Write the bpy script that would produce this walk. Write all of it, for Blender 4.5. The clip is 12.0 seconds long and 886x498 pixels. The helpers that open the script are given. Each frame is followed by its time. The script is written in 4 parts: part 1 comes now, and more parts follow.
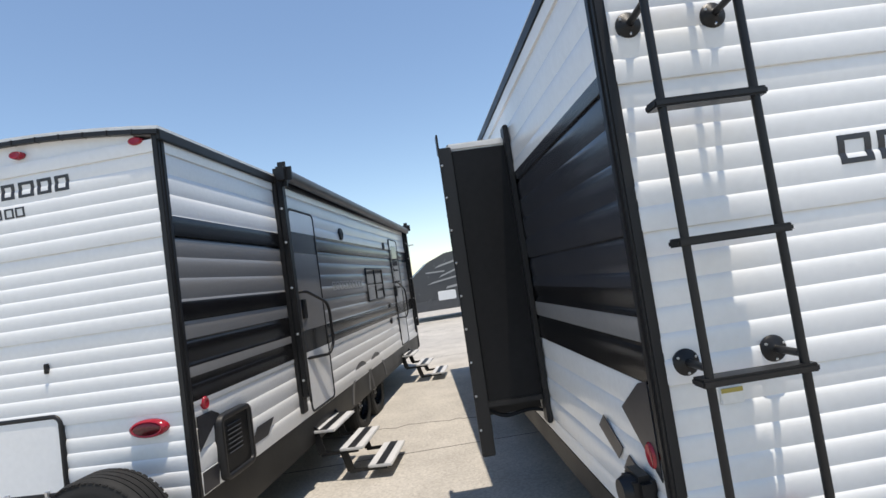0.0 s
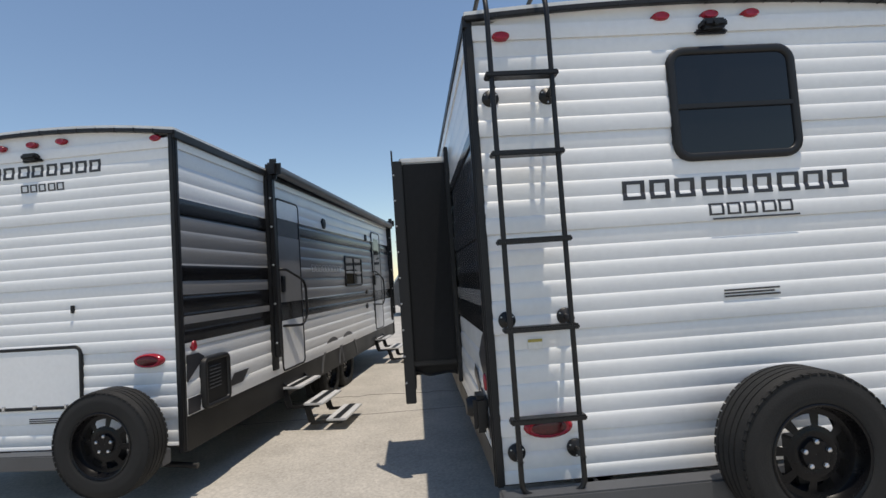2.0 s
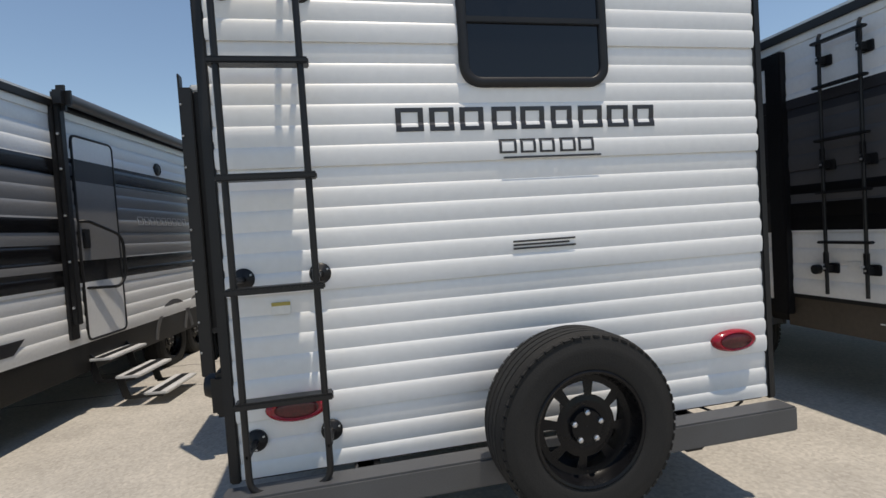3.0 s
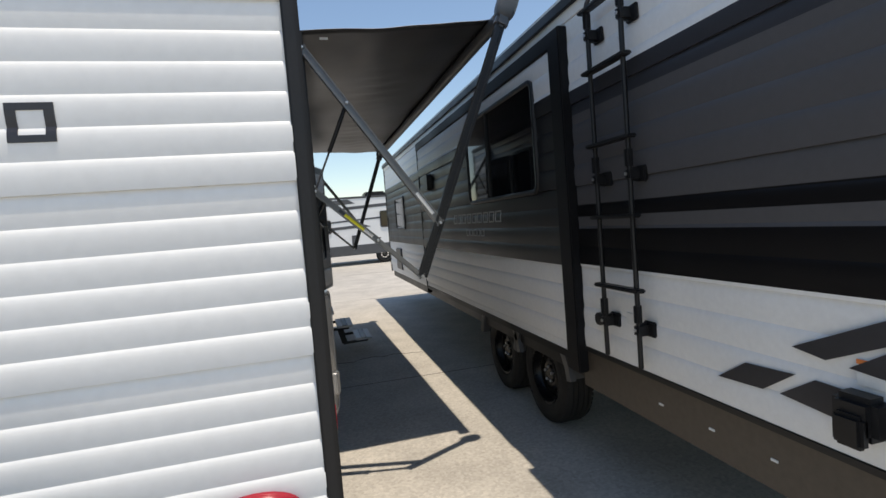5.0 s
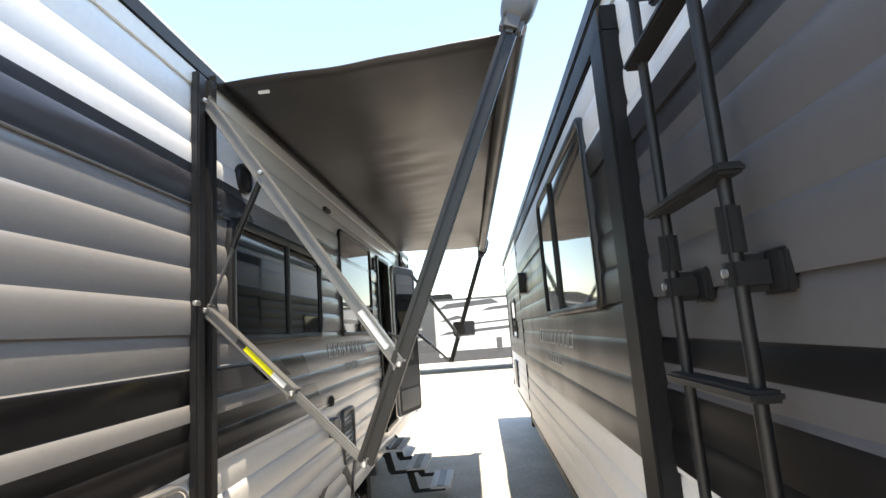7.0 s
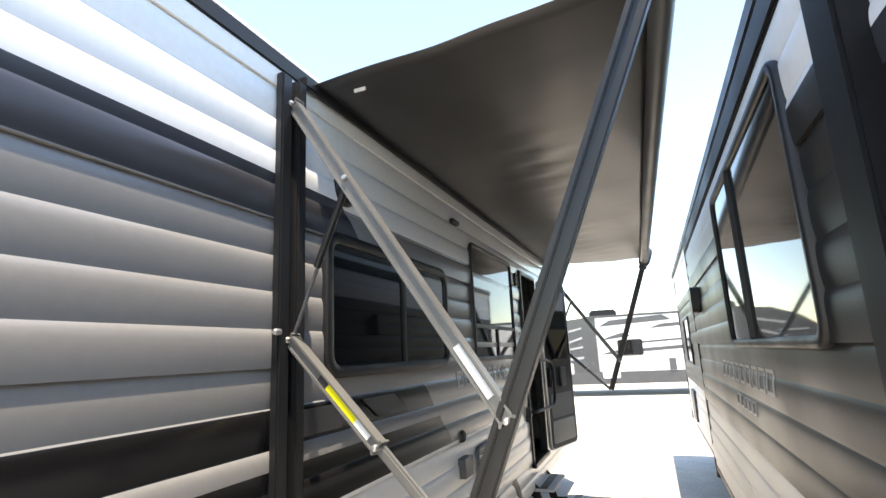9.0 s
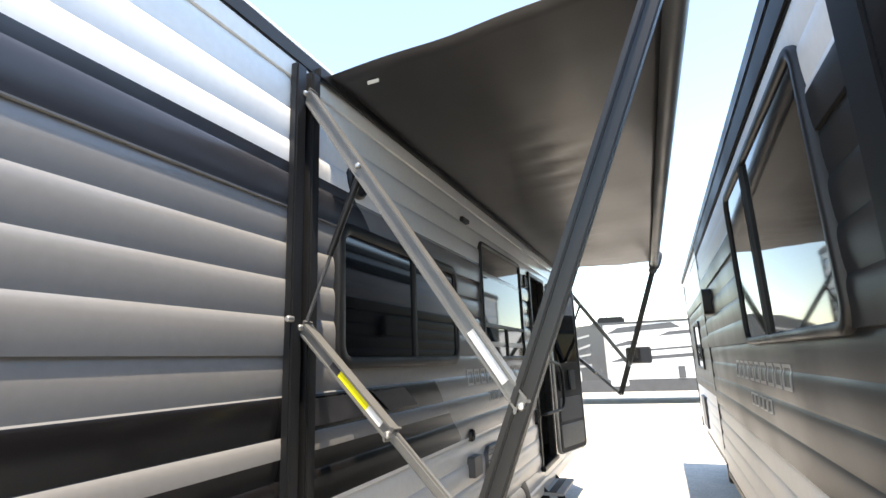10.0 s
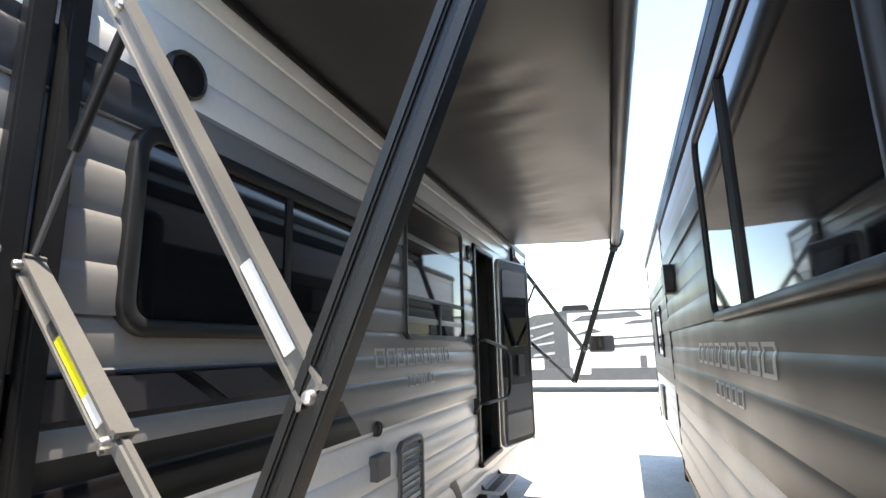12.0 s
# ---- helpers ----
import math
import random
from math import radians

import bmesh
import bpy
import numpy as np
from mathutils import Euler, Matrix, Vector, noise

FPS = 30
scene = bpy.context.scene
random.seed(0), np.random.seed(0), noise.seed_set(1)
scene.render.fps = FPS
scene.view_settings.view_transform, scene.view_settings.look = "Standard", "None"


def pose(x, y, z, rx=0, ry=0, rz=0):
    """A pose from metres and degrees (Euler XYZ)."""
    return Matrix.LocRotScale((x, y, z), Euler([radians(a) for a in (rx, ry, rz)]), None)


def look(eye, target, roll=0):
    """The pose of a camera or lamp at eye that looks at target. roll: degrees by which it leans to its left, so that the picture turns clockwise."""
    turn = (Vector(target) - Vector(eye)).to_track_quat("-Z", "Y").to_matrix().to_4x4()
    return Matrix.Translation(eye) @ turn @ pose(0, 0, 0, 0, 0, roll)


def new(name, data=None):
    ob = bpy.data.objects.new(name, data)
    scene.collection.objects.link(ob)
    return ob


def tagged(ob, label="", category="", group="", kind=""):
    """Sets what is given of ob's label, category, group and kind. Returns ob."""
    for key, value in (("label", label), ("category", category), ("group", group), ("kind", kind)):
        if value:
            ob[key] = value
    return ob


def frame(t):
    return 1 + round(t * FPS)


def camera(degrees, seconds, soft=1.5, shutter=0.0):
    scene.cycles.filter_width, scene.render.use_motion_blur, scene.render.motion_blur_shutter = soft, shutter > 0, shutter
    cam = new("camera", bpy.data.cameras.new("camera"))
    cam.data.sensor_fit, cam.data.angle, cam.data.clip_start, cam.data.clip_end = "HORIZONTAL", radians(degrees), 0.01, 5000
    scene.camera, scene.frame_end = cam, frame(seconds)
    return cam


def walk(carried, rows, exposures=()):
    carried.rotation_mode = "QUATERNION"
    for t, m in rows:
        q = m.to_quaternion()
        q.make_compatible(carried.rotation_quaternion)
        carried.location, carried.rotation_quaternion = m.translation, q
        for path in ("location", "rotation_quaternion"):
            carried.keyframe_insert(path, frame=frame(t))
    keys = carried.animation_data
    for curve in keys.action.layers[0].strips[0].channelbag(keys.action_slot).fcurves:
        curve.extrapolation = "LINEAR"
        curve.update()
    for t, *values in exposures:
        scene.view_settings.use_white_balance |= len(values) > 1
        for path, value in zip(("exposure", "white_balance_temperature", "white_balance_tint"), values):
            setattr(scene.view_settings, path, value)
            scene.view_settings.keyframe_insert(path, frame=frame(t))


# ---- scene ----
cam = camera(82.3, 12.0)
PATH = [
    (0, (-0.694, -1.561, 1.535), (-0.58, 0.427, 1.653), -8.3),
    (0.5, (-0.706, -1.895, 1.518), (-0.641, 0.095, 1.672), -6.7),
    (1, (-0.817, -2.136, 1.473), (-0.761, -0.148, 1.655), -5.1),
    (1.5, (-0.71, -2.287, 1.403), (-0.664, -0.296, 1.55), -4.3),
    (2, (-0.339, -2.431, 1.397), (-0.22, -0.44, 1.511), -3.9),
    (2.5, (0.019, -2.266, 1.356), (0.308, -0.289, 1.361), -4.2),
    (3, (0.421, -2.045, 1.311), (0.848, -0.093, 1.237), -3.8),
    (3.5, (0.99, -1.908, 1.323), (1.512, 0.017, 1.171), -3.9),
    (3.7, (1.189, -1.866, 1.299), (1.703, 0.064, 1.187), -4.7),
    (5.3, (2.669, -1.285, 1.47), (3.148, 0.654, 1.36), -4.5),
    (5.5, (2.795, -1.163, 1.475), (3.224, 0.79, 1.423), -5.2),
    (6, (3.089, -0.861, 1.529), (3.442, 1.105, 1.642), -5.1),
    (6.5, (3.337, -0.543, 1.522), (3.514, 1.436, 1.752), -4.8),
    (6.7, (3.422, -0.415, 1.542), (3.457, 1.566, 1.812), -4.6),
    (8.3, (3.561, 0.299, 1.528), (3.12, 2.209, 1.926), -3.4),
    (8.5, (3.577, 0.3, 1.568), (3.036, 2.185, 1.962), -3.3),
    (9, (3.551, 0.241, 1.606), (2.833, 2.062, 2.014), -2.8),
    (9.5, (3.588, 0.276, 1.589), (2.829, 2.078, 2.012), -2.5),
    (10, (3.523, 0.25, 1.549), (2.783, 2.056, 1.987), -2.3),
    (10.5, (3.474, 0.276, 1.499), (2.76, 2.103, 1.889), -2.0),
    (11, (3.501, 0.448, 1.504), (2.843, 2.317, 1.777), -1.8),
    (11.5, (3.573, 0.682, 1.563), (2.951, 2.551, 1.912), -2.4),
    (12, (3.587, 0.924, 1.496), (2.942, 2.778, 1.882), -1.3),
]
walk(cam, [(t, look(eye, target, roll)) for t, eye, target, roll in PATH],
     [(0, 0.36, 6900, 10), (0.5, 0.12, 6900, 10), (1.5, -0.02, 6900, 10), (3.5, -0.1, 7200, 10), (5.3, 0.5, 7200, 10), (5.6, 0.95, 7300, 10), (6.5, 1.75, 8100, 10), (8.5, 2.15, 8000, 10), (9.5, 2.08, 7700, 10), (10.5, 2.08, 7700, 10), (12, 2.27, 7500, 10)])

# ---- light ----
GZ = -0.12                     # ground level
SUN = Vector((0.115, -0.155, 1.0)).normalized()
world = bpy.data.worlds.new("sky")
world.use_nodes = True
scene.world = world
sky = world.node_tree.nodes.new("ShaderNodeTexSky")
sky.sky_type, sky.sun_disc = "NISHITA", False
sky.sun_elevation, sky.sun_rotation = math.asin(SUN.z), math.atan2(SUN.x, SUN.y)
sky.air_density, sky.dust_density, sky.ozone_density = 1.1, 0.1, 3.0
bg = world.node_tree.nodes["Background"]
bg.inputs["Strength"].default_value = 0.14
world.node_tree.links.new(sky.outputs[0], bg.inputs["Color"])
sun = new("sun", bpy.data.lights.new("sun", "SUN"))
sun.data.energy, sun.data.angle, sun.data.color = 3.7, radians(0.55), (1.0, 0.94, 0.86)
sun.matrix_world = look((SUN.x * 30, SUN.y * 30, SUN.z * 30), (0, 0, 0))


# ---- materials ----
def material(name, color, rough=0.5, metal=0.0, vary=0.15, scale=3.0, grain=60.0, bump=0.0, coat=0.0, spec=0.5):
    m = bpy.data.materials.new(name)
    m.use_nodes = True
    nt = m.node_tree
    p = nt.nodes["Principled BSDF"]
    p.inputs["Roughness"].default_value, p.inputs["Metallic"].default_value = rough, metal
    p.inputs["Coat Weight"].default_value, p.inputs["Specular IOR Level"].default_value = coat, spec
    tc = nt.nodes.new("ShaderNodeTexCoord")
    big, fine = nt.nodes.new("ShaderNodeTexNoise"), nt.nodes.new("ShaderNodeTexNoise")
    big.inputs["Scale"].default_value, fine.inputs["Scale"].default_value = scale, grain
    big.inputs["Detail"].default_value, fine.inputs["Detail"].default_value = 5, 3
    for n in (big, fine):
        nt.links.new(tc.outputs["Object"], n.inputs["Vector"])
    add = nt.nodes.new("ShaderNodeMath")
    add.operation = "ADD"
    nt.links.new(big.outputs["Fac"], add.inputs[0])
    nt.links.new(fine.outputs["Fac"], add.inputs[1])
    rng = nt.nodes.new("ShaderNodeMapRange")
    rng.inputs["From Min"].default_value, rng.inputs["From Max"].default_value = 0.6, 1.4
    rng.inputs["To Min"].default_value, rng.inputs["To Max"].default_value = 1 - vary, 1 + vary * 0.5
    nt.links.new(add.outputs[0], rng.inputs["Value"])
    mix = nt.nodes.new("ShaderNodeMix")
    mix.data_type, mix.blend_type = "RGBA", "MULTIPLY"
    mix.inputs["Factor"].default_value = 1
    mix.inputs[6].default_value = (*color, 1)
    nt.links.new(rng.outputs[0], mix.inputs[7])
    nt.links.new(mix.outputs[2], p.inputs["Base Color"])
    rr = nt.nodes.new("ShaderNodeMapRange")
    rr.inputs["From Min"].default_value, rr.inputs["From Max"].default_value = 0.3, 0.7
    rr.inputs["To Min"].default_value, rr.inputs["To Max"].default_value = rough * 0.85, min(1, rough * 1.15)
    nt.links.new(big.outputs["Fac"], rr.inputs["Value"])
    nt.links.new(rr.outputs[0], p.inputs["Roughness"])
    if bump:
        b = nt.nodes.new("ShaderNodeBump")
        b.inputs["Strength"].default_value, b.inputs["Distance"].default_value = bump, 0.004
        nt.links.new(fine.outputs["Fac"], b.inputs["Height"])
        nt.links.new(b.outputs[0], p.inputs["Normal"])
    return m


WHITE = (0.78, 0.78, 0.77)
GREY = (0.215, 0.212, 0.21)
CHAR = (0.035, 0.036, 0.042)
INK = (0.008, 0.0075, 0.008)


def striped(name, rear, front, edge, slope, rough=0.22, spec=0.5):
    """Painted siding: colour bands by height, one set behind a slanted edge along the wall, another ahead of it."""
    m = material(name, WHITE, rough, 0, 0.07, 2.0, 40.0, spec=spec)
    nt = m.node_tree
    mix = [n for n in nt.nodes if n.bl_idname == "ShaderNodeMix"][0]
    tc = [n for n in nt.nodes if n.bl_idname == "ShaderNodeTexCoord"][0]
    sep = nt.nodes.new("ShaderNodeSeparateXYZ")
    nt.links.new(tc.outputs["Object"], sep.inputs[0])
    h = nt.nodes.new("ShaderNodeMath")
    h.operation = "DIVIDE"
    h.inputs[1].default_value = 3.0
    nt.links.new(sep.outputs["Z"], h.inputs[0])
    ramps = []
    for bands in (rear, front):
        r = nt.nodes.new("ShaderNodeValToRGB")
        r.color_ramp.interpolation = "CONSTANT"
        e = r.color_ramp.elements
        e[0].position, e[0].color = 0, (*bands[0][1], 1)
        e[1].position, e[1].color = bands[1][0] / 3, (*bands[1][1], 1)
        for z, c in bands[2:]:
            q = e.new(z / 3)
            q.color = (*c, 1)
        nt.links.new(h.outputs[0], r.inputs[0])
        ramps.append(r)
    s = nt.nodes.new("ShaderNodeMath")
    s.operation = "MULTIPLY_ADD"
    s.inputs[1].default_value = slope
    nt.links.new(sep.outputs["Z"], s.inputs[0])
    nt.links.new(sep.outputs["Y"], s.inputs[2])
    g = nt.nodes.new("ShaderNodeMath")
    g.operation = "GREATER_THAN"
    g.inputs[1].default_value = edge
    nt.links.new(s.outputs[0], g.inputs[0])
    pick = nt.nodes.new("ShaderNodeMix")
    pick.data_type = "RGBA"
    nt.links.new(g.outputs[0], pick.inputs["Factor"])
    nt.links.new(ramps[0].outputs[0], pick.inputs[6])
    nt.links.new(ramps[1].outputs[0], pick.inputs[7])
    nt.links.new(pick.outputs[2], mix.inputs[6])
    return m


BANDS = [(0, WHITE), (1.12, INK), (1.285, GREY), (1.345, INK), (1.455, GREY), (2.07, CHAR), (2.225, WHITE)]
PLAIN = [(0, WHITE), (1.12, (0.2, 0.195, 0.19)), (1.36, GREY), (2.20, WHITE)]
M_WHITE = material("white_siding_paint", WHITE, 0.38, 0, 0.06, 1.5, 30)
M_BAND_B = striped("banded_siding_paint", BANDS, PLAIN, 4.15, 1.0)
DARK = (0.088, 0.086, 0.09)
M_BAND_C = striped("banded_siding_paint_flush", [(0, WHITE), (1.125, INK), (1.325, DARK), (1.395, INK), (1.475, DARK), (2.0, CHAR), (2.14, WHITE)],
                   [(0, WHITE), (1.11, (0.045, 0.044, 0.042)), (1.35, (0.024, 0.024, 0.025)), (2.16, WHITE)], 1.36, 0.0, 0.36, 0.18)
M_BAND_A = striped("banded_siding_paint_dark", [(0, WHITE), (1.08, INK), (1.225, GREY), (1.28, INK), (1.445, GREY), (1.55, INK), (1.675, GREY), (2.05, INK), (2.19, WHITE)],
                   [(0, WHITE), (1.1, INK), (1.3, GREY), (2.02, CHAR), (2.22, WHITE)], 1.55, 0.0)
M_BAND_L = striped("banded_siding_paint_left", [(0, WHITE), (1.09, INK), (1.235, GREY), (1.32, INK), (1.415, CHAR), (2.11, WHITE)], PLAIN, 9, 0)
M_STEPPED = material("silver_step_paint", (0.55, 0.55, 0.55), 0.5, 0, 0.15, 6, 200, 0.2)
M_BLACK = material("black_powder_coat", (0.011, 0.011, 0.012), 0.42, 0, 0.25, 4, 300, 0.15, spec=0.35)
M_TRIM = material("black_trim_vinyl", (0.014, 0.014, 0.015), 0.45, 0, 0.2, 5, 120, spec=0.35)
M_SLIDE = material("black_slide_laminate", (0.010, 0.010, 0.011), 0.48, 0, 0.35, 1.6, 30, spec=0.2)
M_STEEL = material("grey_painted_steel", (0.075, 0.077, 0.082), 0.42, 0, 0.25, 4, 200, 0.1)
M_ALU = material("bare_aluminium", (0.6, 0.6, 0.6), 0.32, 0.9, 0.15, 6, 200)
M_POST = material("grey_anodised_awning_arm", (0.17, 0.168, 0.162), 0.34, 0.4, 0.2, 5, 300, 0.1)
M_ARM = material("black_anodised_awning_arm", (0.012, 0.0125, 0.014), 0.34, 0, 0.25, 5, 300, 0.15, spec=0.4)
M_FABRIC = material("grey_awning_vinyl", (0.029, 0.029, 0.032), 0.38, 0, 0.12, 1.2, 8, 0.2)
M_TYRE = material("tyre_rubber", (0.018, 0.0175, 0.017), 0.75, 0, 0.3, 6, 150, 0.3, spec=0.3)
M_RIM = material("black_rim_enamel", (0.006, 0.006, 0.007), 0.28, 0, 0.2, 8, 100, spec=0.2)
M_RED = material("red_lamp_lens", (0.32, 0.012, 0.025), 0.18, 0, 0.2, 30, 90)
M_DKRED = material("dark_red_lamp_lens", (0.09, 0.008, 0.012), 0.2, 0, 0.5, 60, 160)
M_GLASS = material("tinted_privacy_glass", (0.008, 0.008, 0.009), 0.04, 0, 0.1, 2, 5)
M_DECAL = material("black_decal", (0.03, 0.03, 0.035), 0.35, 0, 0.2, 3, 40)
M_SILVER = material("silver_decal", (0.34, 0.34, 0.335), 0.4, 0, 0.15, 3, 40)
M_YELLOW = material("yellow_label", (0.75, 0.68, 0.02), 0.4, 0, 0.1, 20, 60)
M_CAUTION = material("dull_yellow_label", (0.42, 0.34, 0.08), 0.5, 0, 0.1, 20, 60)
M_LABEL = material("white_label", (0.75, 0.75, 0.73), 0.4, 0, 0.1, 20, 60)
M_TAN = material("tan_underbelly_panel", (0.075, 0.06, 0.046), 0.5, 0, 0.25, 2, 30)
M_SKIRT = material("black_skirt_plastic", (0.014, 0.0135, 0.013), 0.45, 0, 0.3, 2, 40, spec=0.3)
M_ROOF = material("white_roof_membrane", (0.72, 0.72, 0.70), 0.6, 0, 0.15, 2, 20)
# dark tone standing for the shade inside the trailer
M_INSIDE = material("interior_shade_panel", (0.05, 0.045, 0.04), 0.6, 0, 0.2, 2, 20)
M_TREAD = material("grey_step_grip", (0.5, 0.5, 0.5), 0.75, 0, 0.2, 10, 300, 0.4)
M_HATCH = material("grey_hatch_enamel", (0.26, 0.255, 0.245), 0.22, 0, 0.15, 3, 60)
M_ORANGE = material("orange_label", (0.7, 0.2, 0.05), 0.4, 0, 0.1, 20, 60)


def ground_material():
    m = material("weathered_concrete", (0.46, 0.43, 0.385), 0.85, 0, 0.22, 0.45, 35, 0.5)
    nt = m.node_tree
    p = nt.nodes["Principled BSDF"]
    tc = [n for n in nt.nodes if n.bl_idname == "ShaderNodeTexCoord"][0]
    link = p.inputs["Base Color"].links[0].from_socket
    v = nt.nodes.new("ShaderNodeTexVoronoi")
    v.inputs["Scale"].default_value = 55
    st = nt.nodes.new("ShaderNodeTexNoise")
    st.inputs["Scale"].default_value, st.inputs["Detail"].default_value = 2.2, 8
    nt.links.new(tc.outputs["Object"], st.inputs["Vector"])
    nt.links.new(tc.outputs["Object"], v.inputs["Vector"])
    a = nt.nodes.new("ShaderNodeMapRange")
    a.inputs["From Min"].default_value, a.inputs["From Max"].default_value = 0.36, 0.62
    a.inputs["To Min"].default_value, a.inputs["To Max"].default_value = 0.88, 1.04
    nt.links.new(st.outputs["Fac"], a.inputs["Value"])
    b = nt.nodes.new("ShaderNodeMapRange")
    b.inputs["From Max"].default_value = 1.0
    b.inputs["To Min"].default_value, b.inputs["To Max"].default_value = 0.82, 1.12
    nt.links.new(v.outputs["Color"], b.inputs["Value"])
    prod = nt.nodes.new("ShaderNodeMath")
    prod.operation = "MULTIPLY"
    nt.links.new(a.outputs[0], prod.inputs[0])
    nt.links.new(b.outputs[0], prod.inputs[1])
    mx = nt.nodes.new("ShaderNodeMix")
    mx.data_type, mx.blend_type = "RGBA", "MULTIPLY"
    mx.inputs["Factor"].default_value = 1
    nt.links.new(link, mx.inputs[6])
    nt.links.new(prod.outputs[0], mx.inputs[7])
    nt.links.new(mx.outputs[2], p.inputs["Base Color"])
    return m


M_GROUND = ground_material()


# ---- shape helpers: all shapes in the coordinates of the thing they belong to ----
APART = {"bolt", "corner_trim", "lug_nut", "end_cap", "screw", "louvre", "fender", "wall_channel", "latch", "air_conditioner"}


def islands(bm):
    """The separate pieces of a mesh, each as a bmesh of its own."""
    left, out = set(bm.verts), []
    while left:
        todo, got = [left.pop()], set()
        while todo:
            v = todo.pop()
            got.add(v)
            for e in v.link_edges:
                o = e.other_vert(v)
                if o in left:
                    left.discard(o)
                    todo.append(o)
        out.append(got)
    if len(out) == 1:
        return [bm]
    made = []
    for got in out:
        nb = bmesh.new()
        m = {v: nb.verts.new(v.co) for v in sorted(got, key=lambda v: tuple(v.co))}
        for f in {f for v in got for f in v.link_faces}:
            nb.faces.new([m[v] for v in f.verts])
        made.append(nb)
    bm.free()
    return made


def finish(name, bm, mat, parent=None, smooth=35, label=""):
    if name in APART:
        bms = islands(bm)
        obs = [finish_one(name, b, mat, parent, smooth, label) for b in sorted(bms, key=lambda b: min(tuple(v.co) for v in b.verts))]
        return obs[0]
    return finish_one(name, bm, mat, parent, smooth, label)


def finish_one(name, bm, mat, parent=None, smooth=35, label=""):
    me = bpy.data.meshes.new(name)
    bmesh.ops.recalc_face_normals(bm, faces=bm.faces)
    bm.to_mesh(me)
    bm.free()
    me.materials.append(mat)
    if smooth:
        me.shade_smooth()
        me.set_sharp_from_angle(angle=radians(smooth))
    ob = new(name, me)
    if parent:
        ob.parent = parent
    return tagged(ob, label) if label else ob


def add_box(bm, lo, hi, bevel=0.0):
    r = bmesh.ops.create_cube(bm, size=1)
    c = [(a + b) / 2 for a, b in zip(lo, hi)]
    d = [abs(b - a) for a, b in zip(lo, hi)]
    for v in r["verts"]:
        v.co = Vector((c[0] + v.co.x * d[0], c[1] + v.co.y * d[1], c[2] + v.co.z * d[2]))
    if bevel:
        es = list({e for v in r["verts"] for e in v.link_edges})
        bmesh.ops.bevel(bm, geom=es, offset=min(bevel, min(d) * 0.45), segments=2, affect="EDGES")


def box(name, lo, hi, mat, parent=None, bevel=0.006, label=""):
    bm = bmesh.new()
    add_box(bm, lo, hi, bevel)
    return finish(name, bm, mat, parent, 40, label)


def add_tube(bm, pts, r, sides=10, flat=1.0):
    """A tube along the points; corners are rounded by the caller."""
    pts = [Vector(p) for p in pts]
    rings = []
    up = None
    for i, p in enumerate(pts):
        d = (pts[min(i + 1, len(pts) - 1)] - pts[max(i - 1, 0)]).normalized()
        if up is None:
            up = Vector((0, 0, 1)) if abs(d.z) < 0.9 else Vector((0, 1, 0))
        a = d.cross(up).normalized()
        up = a.cross(d).normalized()
        rings.append([bm.verts.new(p + (a * math.cos(t) + up * math.sin(t) * flat) * r) for t in (2 * math.pi * k / sides for k in range(sides))])
    for u, v in zip(rings, rings[1:]):
        for k in range(sides):
            bm.faces.new((u[k], u[(k + 1) % sides], v[(k + 1) % sides], v[k]))
    bm.faces.new(rings[0])
    bm.faces.new(rings[-1])


def rounded(pts, r, n=5):
    """The path through the points with its corners rounded."""
    pts = [Vector(p) for p in pts]
    out = [pts[0]]
    for a, b, c in zip(pts, pts[1:], pts[2:]):
        u, v = (a - b), (c - b)
        k = min(r, u.length * 0.45, v.length * 0.45)
        p, q = b + u.normalized() * k, b + v.normalized() * k
        out += [(p * (1 - t) + b * t) * (1 - t) + (b * (1 - t) + q * t) * t for t in (i / n for i in range(n + 1))]
    return out + [pts[-1]]


def tube(name, pts, r, mat, parent=None, bend=0.0, sides=10, label=""):
    bm = bmesh.new()
    add_tube(bm, rounded(pts, bend) if bend else pts, r, sides)
    return finish(name, bm, mat, parent, 40, label)


def add_bar(bm, a, b, side, w, d, bevel=0.004):
    """A straight bar of section w along side by d, from a to b."""
    a, b, side = Vector(a), Vector(b), Vector(side).normalized()
    z = (b - a).normalized()
    side = (side - z * side.dot(z)).normalized()
    n = z.cross(side)
    r = bmesh.ops.create_cube(bm, size=1)
    for v in r["verts"]:
        v.co = (a + b) / 2 + side * (v.co.x * w) + n * (v.co.y * d) + z * (v.co.z * (b - a).length)
    es = list({e for v in r["verts"] for e in v.link_edges})
    bmesh.ops.bevel(bm, geom=es, offset=bevel, segments=2, affect="EDGES")


def bar(name, a, b, side, w, d, mat, parent=None, bevel=0.004, label=""):
    bm = bmesh.new()
    add_bar(bm, a, b, side, w, d, bevel)
    return finish(name, bm, mat, parent, 40, label)


def lathe(bm, profile, centre, axis, n=40):
    """Spin (radius, along) points round the axis 'x' or 'y' at centre."""
    rings = []
    for k in range(n):
        t = 2 * math.pi * k / n
        c, s = math.cos(t), math.sin(t)
        if axis == "y":
            rings.append([bm.verts.new((centre[0] + r * c, centre[1] + h, centre[2] + r * s)) for r, h in profile])
        else:
            rings.append([bm.verts.new((centre[0] + h, centre[1] + r * c, centre[2] + r * s)) for r, h in profile])
    for k in range(n):
        u, v = rings[k], rings[(k + 1) % n]
        for i in range(len(profile) - 1):
            bm.faces.new((u[i], u[i + 1], v[i + 1], v[i]))


